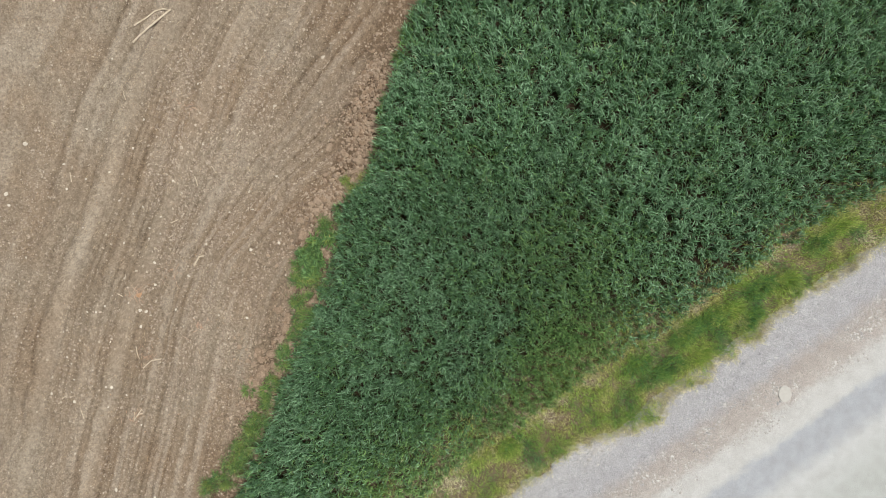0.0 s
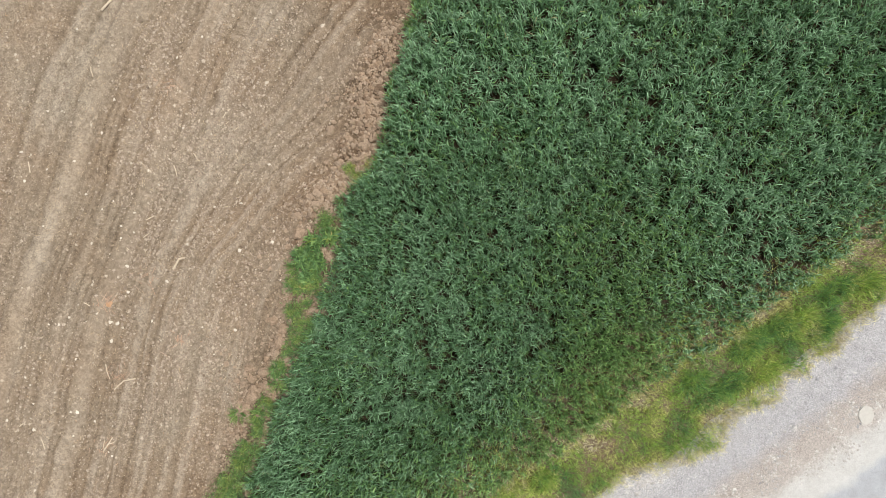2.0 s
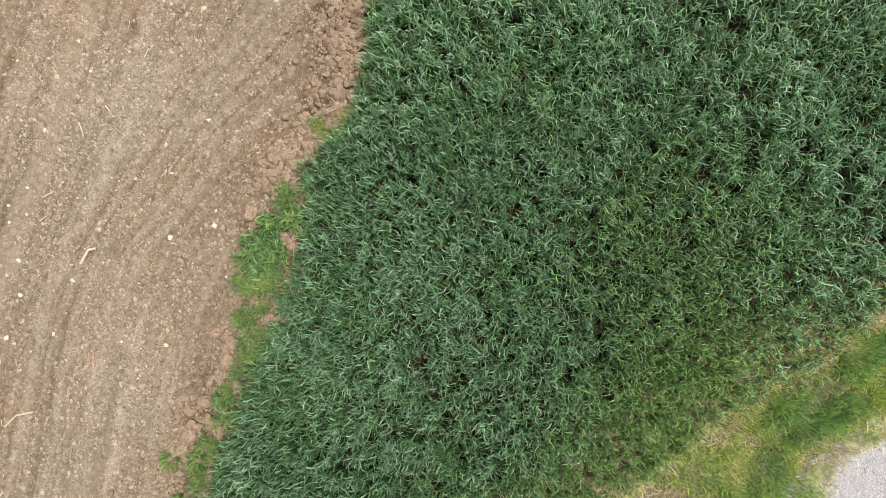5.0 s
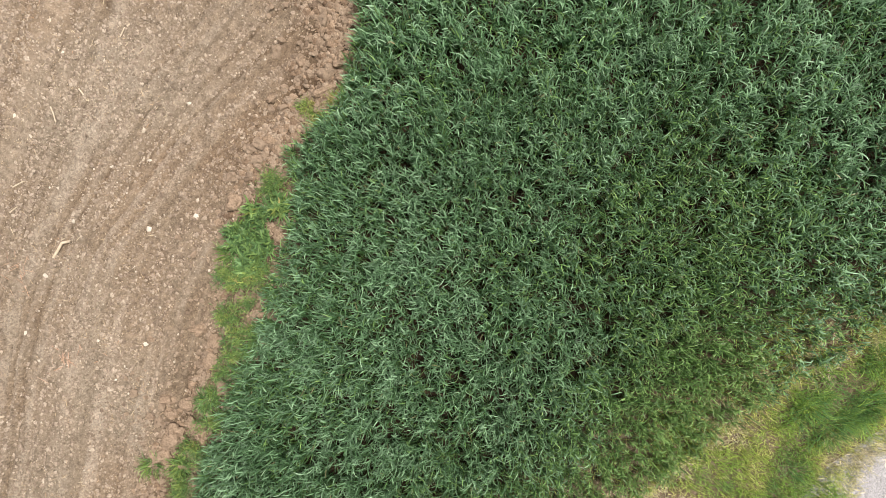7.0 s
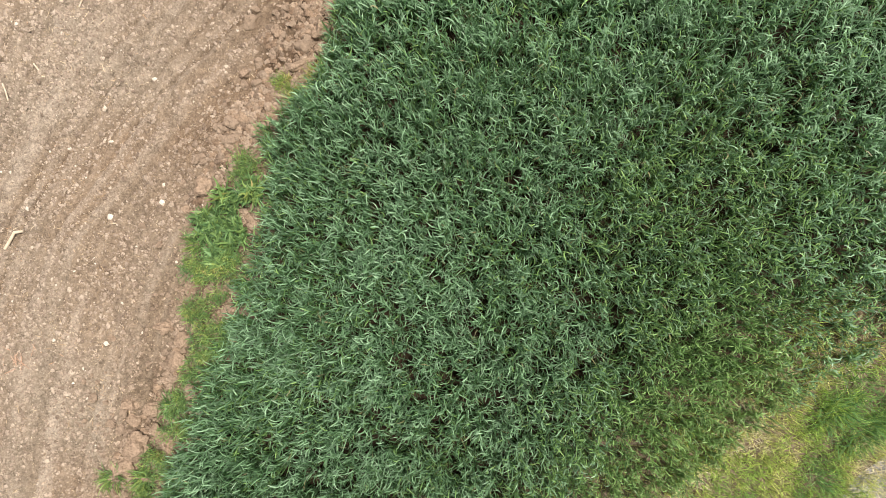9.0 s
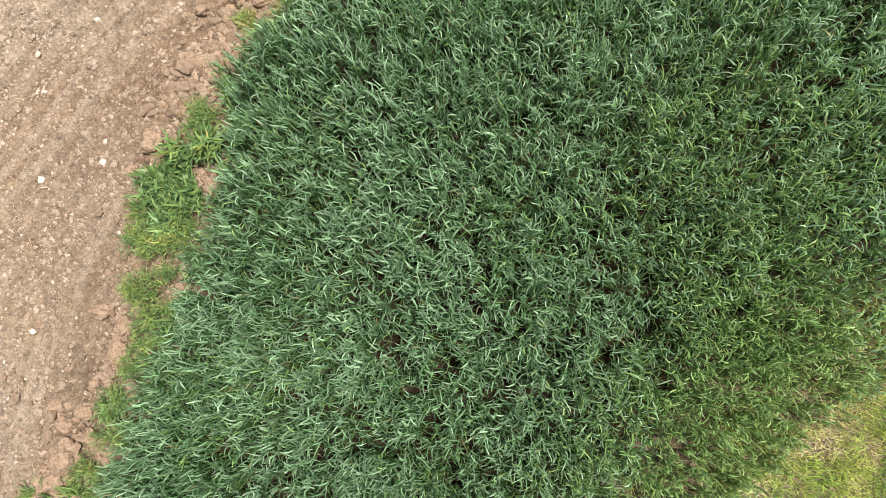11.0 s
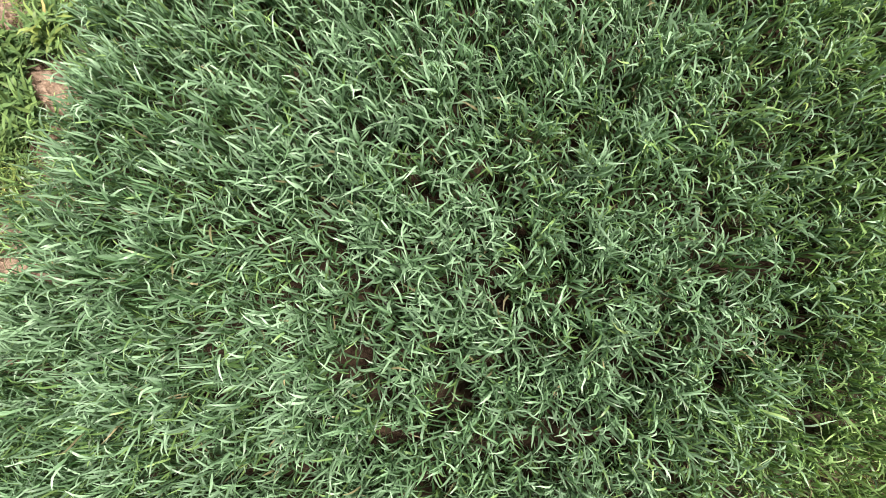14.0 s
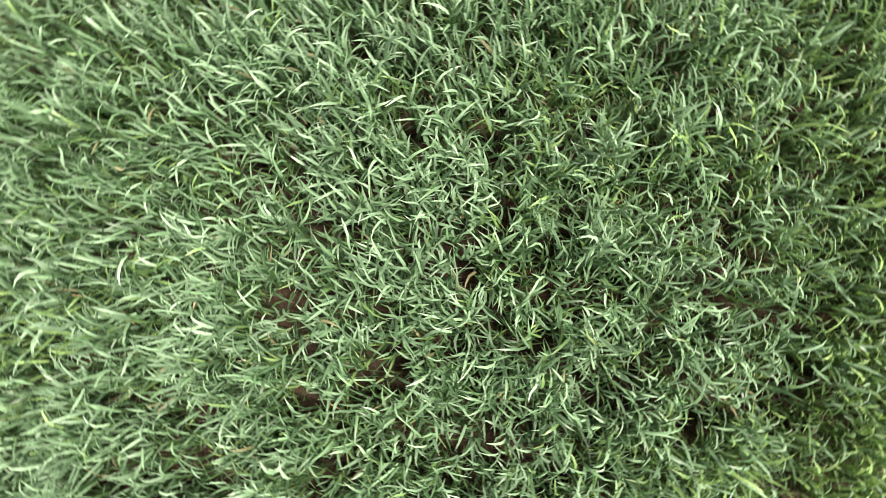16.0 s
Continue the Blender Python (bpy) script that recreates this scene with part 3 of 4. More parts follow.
def build_verge():
    rng = np.random.default_rng(21)
    x, y = scatter(rng, -2.2, 10.0, -6.6, 2.4, 4100)
    rv = road_v(x, y)
    u = math.cos(ROAD_TURN) * x + math.sin(ROAD_TURN) * y
    dv = (y - verge_y(x)) * math.cos(ROAD_TURN)
    inside = rv - verge_edge(u)
    cover = step(0.0, 0.10, inside) * np.maximum(step(0.16, -0.08, dv), (0.12 + 0.30 * step(4.8, 3.4, x)) * step(1.0, 0.0, dv))
    for gx, gy, rx, ry in BARE:
        cover *= 1 - 0.85 * np.exp(-(((x - gx) / rx) ** 2 + ((y - gy) / ry) ** 2))
    cover *= 0.45 + 0.55 * np.maximum(step(0.25, 0.6, N_MID(x + 5, y)), step(0.5, 0.2, inside))
    keep = rng.random(len(x)) < cover
    x, y, rv, inside, dv = x[keep], y[keep], rv[keep], inside[keep], dv[keep]
    n = len(x)
    lush = (0.25 * step(0.35, 0.75, N_TINT(x + 9, y)) + 0.6 * step(0.3, 0.85, N_MID(x + 17, y) * 0.7 + N_SMALL(x + 17, y) * 0.3)) * step(0.0, 0.35, inside)
    ln = (0.04 + 0.10 * lush + 0.10 * N_SMALL(x, y) ** 2 + 0.12 * step(0.0, 0.5, dv)) * rng.uniform(0.7, 1.4, n)
    tint = 0.55 - 0.36 * lush + 0.50 * (N_MID(x, y + 7) - 0.5) + 0.50 * (N_SMALL(x + 31, y) - 0.5) + 0.35 * step(0.25, 0.0, inside) + 0.2 * step(-0.35, -0.05, dv) + rng.normal(0, 0.09, n)
    z = np.where(rv < 0.45, np.maximum(ground_z(x, y), road_z(u[keep], rv)), ground_z(x, y))
    green = blades(np.stack([x, y, z], 1), rng.uniform(0, 2 * np.pi, n), ln * 1.1, rng.uniform(0.0035, 0.0075, n),
                   rng.uniform(0.1, 0.9, n), rng.uniform(0.3, 1.4, n), 3, rng.normal(0, 0.8, n), np.clip(tint, 0, 1))
    # flat dead thatch along the crop and on the bare spots
    x, y = scatter(rng, -2.2, 10.0, -6.6, 2.4, 2600)
    rv = road_v(x, y)
    u = math.cos(ROAD_TURN) * x + math.sin(ROAD_TURN) * y
    dv = (y - verge_y(x)) * math.cos(ROAD_TURN)
    cover = 0.6 * np.exp(-((dv + 0.10) / 0.15) ** 2) * step(0.3, 0.65, N_MID(x + 44, y)) + 0.75 * np.exp(-((rv - verge_edge(u) - 0.08) / 0.13) ** 2) * step(0.2, 0.6, N_MID(x + 54, y))
    cover = np.maximum(cover, 0.55 * step(0.22, 0.08, rv))
    for gx, gy, rx, ry in BARE:
        cover = np.maximum(cover, 0.8 * np.exp(-(((x - gx) / rx) ** 2 + ((y - gy) / ry) ** 2) ** 2))
    keep = (rng.random(len(x)) < cover) & (rv > verge_edge(u) - 0.05)
    x, y, rv, u = x[keep], y[keep], rv[keep], u[keep]
    n = len(x)
    z = np.where(rv < 0.45, np.maximum(ground_z(x, y), road_z(u, rv)), ground_z(x, y))
    dead = blades(np.stack([x, y, z + 0.012], 1), rng.uniform(0, 2 * np.pi, n), rng.uniform(0.04, 0.13, n), rng.uniform(0.003, 0.007, n),
                  rng.uniform(1.25, 1.5, n), rng.normal(0.05, 0.15, n), 3, rng.normal(0, 0.4, n), rng.uniform(0.8, 1.0, n))
    v, q, t, attrs = join([green, dead])
    put("verge_grass", mesh_np("verge_grass", v, q, t, attrs, True), MAT_GRASS, label="short yellow-green verge grass with dry straw patches", category="grass", kind="stuff")


build_verge()


# the lushest of them
DEEP = [(5.38, -1.48), (6.41, -0.85), (4.86, -1.80), (4.58, -2.46), (3.89, -2.45), (6.15, -1.5), (4.15, -2.70), (7.55, 0.07)]


def build_tussocks():
    rng = np.random.default_rng(31)
    for x, y, r in ((5.38, -1.48, 0.22), (5.75, -1.40, 0.20), (4.86, -1.80, 0.22), (4.58, -2.46, 0.20), (6.41, -0.85, 0.22), (7.55, 0.07, 0.20),
                    (7.95, 0.36, 0.2), (3.89, -2.45, 0.18), (1.25, -4.2, 0.18), (5.10, -2.30, 0.2),
                    (0.67, -4.35, 0.16), (6.15, -1.5, 0.2), (4.15, -2.70, 0.2), (6.9, -0.75, 0.2)):
        n = int(620 * (r / 0.2) ** 2)
        deep = 0.12 if (x, y) in DEEP else 0.52
        a, d = rng.uniform(0, 2 * np.pi, n), r * 0.7 * np.sqrt(rng.random(n))
        along, across = 2.3 * d * np.cos(a), 0.95 * d * np.sin(a)
        c, q = math.cos(ROAD_TURN), math.sin(ROAD_TURN)
        base = np.stack([along * c - across * q, along * q + across * c, np.full(n, -0.02)], 1)
        tint = np.clip(rng.normal(deep, 0.13, n) - 0.12 + 0.25 * (d / r), 0, 0.9)
        v, q, t, attrs = join([blades(base, a + rng.normal(0, 1.1, n), rng.uniform(0.12, 0.30, n), rng.uniform(0.004, 0.009, n),
                                      0.15 + 0.7 * d / r + rng.normal(0, 0.15, n), rng.uniform(0.4, 1.3, n), 4, rng.normal(0, 0.7, n), tint)])
        ob = put("grass_tussock", mesh_np("grass_tussock", v, q, t, attrs, True), MAT_GRASS,
                 label="lush green grass tussock on the field verge", category="grass", group="tussocks along the verge")
        ob.location = (x, y, float(ground_z(np.array([x]), np.array([y]))[0]))


build_tussocks()


# ---------------------------------------------------------------- weeds at the crop's edge
one = np.zeros(1)
stem_v, stem_q, stem_t, stem_a = join([blades(np.zeros((1, 3)), one, one + 1.0, one + 0.03, one + 0.5, one + 0.5, 4, one + 0.3, one + 0.75)])
STEM = mesh_np("stem", stem_v, stem_q, stem_t, stem_a, True)
STEM.materials.append(MAT_WEED)


def build_weeds():
    rng = np.random.default_rng(41)
    # x, y, radius, height, kind: 0 broad leaves, 1 feathery, 2 grassy
    for x, y, r, h, sort in ((-2.50, 0.42, 0.20, 0.16, 1), (-2.42, 0.15, 0.18, 0.18, 0), (-2.70, 0.05, 0.18, 0.18, 0), (-2.90, -0.20, 0.20, 0.20, 0),
                             (-3.08, -0.40, 0.15, 0.12, 2), (-2.68, -0.30, 0.22, 0.22, 0), (-2.78, -0.52, 0.20, 0.20, 0), (-3.02, -0.68, 0.22, 0.16, 1),
                             (-2.74, -0.72, 0.22, 0.18, 1), (-2.98, -1.18, 0.24, 0.26, 1), (-2.92, -1.42, 0.22, 0.24, 1), (-3.02, -1.62, 0.15, 0.16, 1),
                             (-3.16, -1.80, 0.14, 0.14, 1), (-3.40, -2.18, 0.18, 0.14, 2), (-3.30, -2.10, 0.13, 0.14, 1), (-3.36, -2.42, 0.17, 0.16, 1),
                             (-3.54, -2.78, 0.19, 0.16, 1), (-4.08, -2.95, 0.15, 0.12, 2), (-3.74, -2.98, 0.18, 0.15, 2), (-3.66, -3.25, 0.18, 0.16, 1),
                             (-3.86, -3.52, 0.22, 0.18, 1), (-4.02, -3.78, 0.25, 0.20, 1), (-4.20, -4.10, 0.28, 0.20, 1), (-4.36, -4.46, 0.26, 0.18, 1),
                             (-4.55, -4.78, 0.24, 0.16, 1), (-4.95, -4.95, 0.20, 0.14, 1), (-1.93, 1.13, 0.18, 0.07, 1), (-2.06, 1.36, 0.13, 0.06, 1),
                             (-1.72, 1.42, 0.12, 0.12, 2), (-0.82, 4.33, 0.18, 0.25, 2), (-0.98, 3.85, 0.16, 0.22, 2)):
        gz = float(ground_z(np.array([x]), np.array([y]))[0])
        base_tint = {0: 0.22, 1: 0.38, 2: 0.38}[sort] + (0.4 if 1.0 < y < 1.5 else 0.0)
        n = {0: 190, 1: 620, 2: 150}[sort]
        n = int(n * (r / 0.16) ** 2)
        a, d = rng.uniform(0, 2 * np.pi, n), r * 0.75 * np.sqrt(rng.random(n))
        if sort == 1:
            k = rng.integers(0, 9, n)
            ca, cd = rng.uniform(0, 2 * np.pi, 9), r * rng.uniform(0.1, 0.95, 9)
            reach = r * rng.uniform(0.22, 0.6, 9)
            px, py = cd[k] * np.cos(ca[k]) + rng.normal(0, 0.6, n) * reach[k], cd[k] * np.sin(ca[k]) + rng.normal(0, 0.6, n) * reach[k]
            a, d = np.arctan2(py, px), np.clip(np.hypot(px, py), 0, 1.45 * r)
        hz = 1.45 * h * np.clip(1 - 0.45 * (d / r) ** 2, 0.08, 1) * (0.45 + 0.9 * N_TUFT(x + 1.5 * d * np.cos(a), y + 1.5 * d * np.sin(a))) * rng.uniform(0.3, 1.0, n)
        base = np.stack([d * np.cos(a), d * np.sin(a), hz], 1)
        spec = {0: (0.07, 0.19, 0.012, 0.026), 1: (0.03, 0.10, 0.003, 0.008), 2: (0.10, 0.24, 0.006, 0.012)}[sort]
        if sort == 2:
            base[:, :2] *= 0.6
            base[:, 2] = 0.0
        tint = np.clip(rng.normal(base_tint, 0.15, n) + 0.5 * (N_SMALL(x + base[:, 0] * 2, y + base[:, 1] * 2) - 0.5), 0, 1)
        # low leaves get a darker tint, the plant's inner shade painted on
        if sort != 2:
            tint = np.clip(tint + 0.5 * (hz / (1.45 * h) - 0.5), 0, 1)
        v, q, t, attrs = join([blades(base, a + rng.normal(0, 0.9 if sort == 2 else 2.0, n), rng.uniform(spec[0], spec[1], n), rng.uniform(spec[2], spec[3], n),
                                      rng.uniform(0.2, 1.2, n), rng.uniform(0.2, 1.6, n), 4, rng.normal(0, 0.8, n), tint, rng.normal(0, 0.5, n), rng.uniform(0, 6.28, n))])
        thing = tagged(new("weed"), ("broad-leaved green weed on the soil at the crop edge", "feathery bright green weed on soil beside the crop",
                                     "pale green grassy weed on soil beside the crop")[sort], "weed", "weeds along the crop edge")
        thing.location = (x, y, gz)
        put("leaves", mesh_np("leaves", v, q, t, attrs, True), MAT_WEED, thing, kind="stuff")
        for k in range(6):
            stem = put("stem", STEM, None, thing)
            stem.matrix_basis = pose(0, 0, -0.015, 0, 0, 60 * k + float(rng.uniform(-25, 25))) @ Matrix.Diagonal((r, r, h * 1.2, 1))


build_weeds()


# ---------------------------------------------------------------- clods, stones, straw
def lump(seed, sx, sy, sz, sub=2, jag=0.22):
    rng = random.Random(seed)
    off = Vector((rng.uniform(-50, 50), rng.uniform(-50, 50), rng.uniform(-50, 50)))
    bm = bmesh.new()
    bmesh.ops.create_icosphere(bm, subdivisions=sub, radius=1.0)
    for v in bm.verts:
        d = v.co.normalized()
        k = 1 + jag * noise.noise(d * 1.3 + off) * 2 + jag * 0.6 * noise.noise(d * 3.1 + off) + jag * 0.3 * noise.noise(d * 7.0 + off)
        v.co = d * k
        v.co.z = min(v.co.z, 0.95 + 0.2 * noise.noise(d * 2 + off))
        v.co = Vector((v.co.x * sx, v.co.y * sy, v.co.z * sz))
    return bm


CLODS = [(-3.78, -2.61, 0.14, 0.17, 0.11), (-3.98, -2.84, 0.13, 0.10, 0.08), (-3.87, -2.16, 0.10, 0.07, 0.06), (-3.49, -1.33, 0.10, 0.075, 0.06),
         (-3.27, -1.46, 0.09, 0.10, 0.05), (-2.98, 0.22, 0.13, 0.12, 0.08), (-1.66, 1.89, 0.11, 0.10, 0.10), (-1.66, 1.69, 0.08, 0.06, 0.06),
         (-3.84, -2.33, 0.09, 0.07, 0.05), (-3.64, -2.22, 0.09, 0.09, 0.05), (-1.87, 1.53, 0.15, 0.05, 0.06), (-3.33, -1.69, 0.09, 0.11, 0.04),
         (-4.06, -1.42, 0.045, 0.035, 0.03), (-2.38, 0.84, 0.11, 0.09, 0.06), (-2.13, 1.88, 0.07, 0.06, 0.05), (-2.51, 1.45, 0.07, 0.05, 0.05),
         (-2.66, 1.02, 0.06, 0.05, 0.04), (-3.57, -2.47, 0.11, 0.09, 0.06), (-3.2, -0.02, 0.06, 0.05, 0.04), (-3.24, -1.02, 0.06, 0.05, 0.03)]


def rest(x, y):
    return float(ground_z(np.array([float(x)]), np.array([float(y)]))[0])


def build_clods():
    for k, (x, y, sx, sy, sz) in enumerate(CLODS):
        me = bpy.data.meshes.new("soil_clod")
        bm = lump(k, sx * 0.9, sy * 0.9, sz * 1.1, 3, 0.30)
        bm.to_mesh(me)
        bm.free()
        ob = put("soil_clod", me, MAT_CRUST, label="large dry brown soil clod at the field edge", category="clod", group="clods at the crop edge")
        ob.matrix_world = pose(x, y, rest(x, y) + sz * 0.35, 0, 0, (k * 47) % 60 - 30)


def build_small_clods():
    rng = np.random.default_rng(71)
    shapes = []
    for k in range(8):
        me = bpy.data.meshes.new("soil_clod")
        bm = lump(300 + k, 1.0, 0.8, 0.75, 2, 0.36)
        bm.to_mesh(me)
        bm.free()
        me.materials.append(MAT_CRUST)
        shapes.append(me)
    made = 0
    while made < 260:
        y = rng.uniform(-3.6, 2.9)
        x = edge_x(y) - abs(rng.normal(0.0, 0.55)) - 0.05
        if 0.2 < y < 2.6 and rng.random() < 0.7:
            x = edge_x(y) - rng.uniform(0.05, 0.8)
        if -0.9 < y < 0.5 and x > edge_x(y) - 0.6:
            continue
        size = float(np.clip((0.038 if 0.2 < y < 2.9 else 0.028) * rng.lognormal(0, 0.45), 0.016, 0.085))
        ob = tagged(new("soil_clod", shapes[made % 8]), "small crumbly brown soil clod beside the crop", "clod", "clods at the crop edge")
        ob.matrix_world = pose(x, y, rest(x, y) + size * 0.3, rng.uniform(-25, 25), rng.uniform(-25, 25), rng.uniform(0, 360)) @ Matrix.Diagonal((size, size, size, 1))
        made += 1


def crumbs(rng, x, y, size, flat=0.6, sink=0.2, z=None):
    """Many small angular lumps in one mesh."""
    n = len(x)
    oct_v = np.array([(1, 0, 0), (0.3, 0.9, 0), (-0.8, 0.6, 0), (-0.8, -0.6, 0), (0.3, -0.9, 0), (0.1, 0.1, 0.9), (0.55, 0.35, 0.62), (-0.5, 0.1, 0.7), (0.1, -0.55, 0.68)])
    top = np.array([(0, 1, 6), (1, 2, 7), (2, 3, 7), (3, 4, 8), (4, 0, 8), (0, 6, 8), (6, 1, 5), (1, 7, 5), (7, 3, 8), (6, 5, 8), (5, 7, 8)])
    a = rng.uniform(0, 2 * np.pi, n)
    v = oct_v[None] * (1 + rng.uniform(-0.42, 0.42, (n, 9, 3))) * (size[:, None, None] * np.stack([rng.uniform(0.7, 1.3, n), rng.uniform(0.7, 1.3, n), np.full(n, flat) * rng.uniform(0.7, 1.3, n)], 1)[:, None])
    c, s = np.cos(a)[:, None], np.sin(a)[:, None]
    v = np.stack([v[..., 0] * c - v[..., 1] * s, v[..., 0] * s + v[..., 1] * c, v[..., 2]], -1)
    z = ground_z(x, y) if z is None else z
    v += np.stack([x, y, z - sink * size * flat], 1)[:, None]
    tris = (np.arange(n) * 9)[:, None, None] + top[None]
    return v.reshape(-1, 3), tris.reshape(-1, 3)


def build_rubble():
    rng = np.random.default_rng(51)
    x, y = scatter(rng, -9.6, 0.2, -6.2, 6.2, 2400)
    close = (x > -6.2) & (np.abs(y) < 4.0) | (rng.random(len(x)) < 0.4)
    x, y = x[close], y[close]
    d = x - edge_x(y)
    cover = step(-1.2, -0.15, d) * step(0.15, 0.0, d) * (0.3 + 0.7 * N_MID(x, y)) + 0.45 * step(0, -1, d)
    cover += 0.25 * np.exp(-(((x + 2.2) / 0.45) ** 2 + ((y - 1.5) / 0.8) ** 2))
    cover = np.maximum(cover, 0.4 * np.exp(-(((d + 0.35) / 0.45) ** 2 + ((y - 1.3) / 1.4) ** 2) ** 2))
    cover = cover * (1 - 0.85 * np.clip(wheel(furrow_w(x, y)), 0, 1)) * (0.1 + 1.3 * step(0.3, 0.75, 0.55 * N_STREAK(furrow_w(x, y) / 0.4 + 70, y / 1.8) + 0.45 * N_STREAK(furrow_w(x, y) / 0.13 + 20, y / 0.9)))
    keep = (rng.random(len(x)) < np.clip(cover, 0, 1)) & (d < 0.1)
    x, y, d = x[keep], y[keep], d[keep]
    size = (0.0108 + 0.009 * step(-0.9, -0.3, d) * (0.4 + 0.6 * N_MID(x + 2, y))) * rng.lognormal(0, 0.5, len(x))
    size = np.clip(size, 0.005, 0.030 + 0.02 * step(-1.0, -0.4, d))
    # the packed rubble that the plough threw up along the crop
    xe, ye = scatter(rng, -4.6, 0.2, -3.6, 4.2, 760)
    pack = thrown(xe, ye) * (0.5 + 0.7 * N_SMALL(xe + 6, ye))
    near = rng.random(len(xe)) < pack
    x, y = np.append(x, xe[near]), np.append(y, ye[near])
    size = np.append(size, np.clip(0.020 * rng.lognormal(0, 0.55, near.sum()), 0.008, 0.055))
    v, t = crumbs(rng, x, y, size, 0.85, 0.0)
    d = x - edge_x(y)
    fresh = np.repeat(np.clip(step(-3.0, -0.8, d) * (0.05 + 0.30 * N_BIG(x, y)) + 0.7 * step(-1.5, -0.1, d + 0.6 * (N_MID(x + 1, y) - 0.5)), 0, 1), 9)
    put("soil_crumbs", mesh_np("soil_crumbs", v, tris=t, attrs={"moist_shade": fresh}), MAT_CLOD, label="loose brown soil crumbs and small clods on tilled soil", category="soil", kind="stuff")
    # clods of a fist's size and less, heaped along the crop
    x, y = scatter(rng, -4.6, 0.2, -3.6, 4.2, 460)
    heap = rng.random(len(x)) < thrown(x, y) * (0.45 + 0.8 * N_SMALL(x + 16, y))
    x, y = x[heap], y[heap]
    v, t = crumbs(rng, x, y, np.clip(0.030 * rng.lognormal(0, 0.4, len(x)), 0.015, 0.065), 0.8, 0.05)
    put("soil_rubble", mesh_np("soil_rubble", v, tris=t, attrs={"moist_shade": np.full(len(v), 0.35)}), MAT_CRUST, label="heaped brown soil rubble thrown up along the crop", category="soil", kind="stuff")
    # pale pebbles
    x, y = scatter(rng, -9.6, -0.5, -6.2, 6.2, 30)
    keep = x < edge_x(y) - 0.02
    x, y = x[keep], y[keep]
    v, t = crumbs(rng, x, y, np.clip(0.0095 * rng.lognormal(0, 0.6, len(x)), 0.004, 0.034), 0.6)
    put("pebbles", mesh_np("pebbles", v, tris=t), MAT_STONE, label="scattered small pale pebbles on tilled soil", category="stone", kind="stuff")
    # straw
    x, y = scatter(rng, -9.6, -0.5, -6.2, 6.2, 400)
    keep = (x < edge_x(y) - 0.02) & (rng.random(len(x)) < 0.25 + 0.75 * step(0.4, 0.7, N_MID(x + 20, y)))
    x, y = x[keep], y[keep]
    n = len(x)
    ln = np.clip(0.020 * rng.lognormal(0, 0.65, n), 0.010, 0.12)
    v, q, t, attrs = join([blades(np.stack([x, y, ground_z(x, y) + 0.006], 1), rng.uniform(0, 2 * np.pi, n), ln, rng.uniform(0.003, 0.0065, n) * (0.8 + 6 * ln),
                                  np.full(n, 1.48), rng.normal(0.05, 0.15, n), 3, rng.normal(0, 0.5, n), np.full(n, 0.5))])
    put("straw", mesh_np("straw", v, q, t, attrs), MAT_STRAW, label="scattered pale straw chaff on tilled soil", category="straw", kind="stuff")


def build_stones():
    for k, (x, y, s) in enumerate(((-8.71, 2.11, 0.07), (-4.69, 3.71, 0.035), (-6.8, 0.94, 0.04), (-6.48, 2.02, 0.04), (-5.34, -0.61, 0.045), (-6.34, -1.33, 0.05),
                                   (-5.6, -1.31, 0.04), (-6.85, -5.04, 0.05), (-7.84, -2.29, 0.035), (-7.72, -2.76, 0.03), (-9.1, 1.07, 0.07), (-2.23, 4.39, 0.03),
                                   (-4.97, 0.04, 0.04), (-4.13, -1.48, 0.045), (-4.5, 0.7, 0.03), (-4.18, -1.17, 0.025), (-6.32, -1.66, 0.05), (-7.72, -3.22, 0.05),
                                   (-6.04, -0.80, 0.045), (-7.05, -2.91, 0.035), (-7.01, -3.33, 0.03), (-6.63, -3.08, 0.035), (-6.13, 0.37, 0.035), (-7.89, 1.69, 0.04),
                                   (-7.53, 0.38, 0.03), (-4.36, -2.08, 0.025), (-7.44, -1.36, 0.03), (-7.07, -1.24, 0.035), (-6.20, -1.35, 0.05),
                                   (-6.89, 3.85, 0.03), (-6.28, 0.81, 0.035), (-6.05, -0.34, 0.045), (-7.44, 2.42, 0.04), (-6.48, 0.67, 0.03), (-8.15, -3.03, 0.035))):
        me = bpy.data.meshes.new("field_stone")
        bm = lump(100 + k, s * 0.68, s * 0.5, s * 0.42, 2, 0.34)
        bm.to_mesh(me)
        bm.free()
        ob = put("field_stone", me, MAT_STONE, label="pale cream field stone lying on tilled soil", category="stone", group="stones on the soil")
        ob.matrix_world = pose(x, y, rest(x, y) + s * 0.1, 0, 0, k * 40)


def tube(name, pts, radius, mat, parent=None, **tags):
    cu = bpy.data.curves.new(name, 'CURVE')
    cu.dimensions, cu.bevel_depth, cu.bevel_resolution = '3D', radius, 1
    sp = cu.splines.new('POLY')
    sp.points.add(len(pts) - 1)
    for p, q in zip(sp.points, pts):
        p.co = (*q, 1)
    ob = new(name, cu)
    me = bpy.data.meshes.new_from_object(ob)
    bpy.data.objects.remove(ob)
    return put(name, me, mat, parent, **tags)


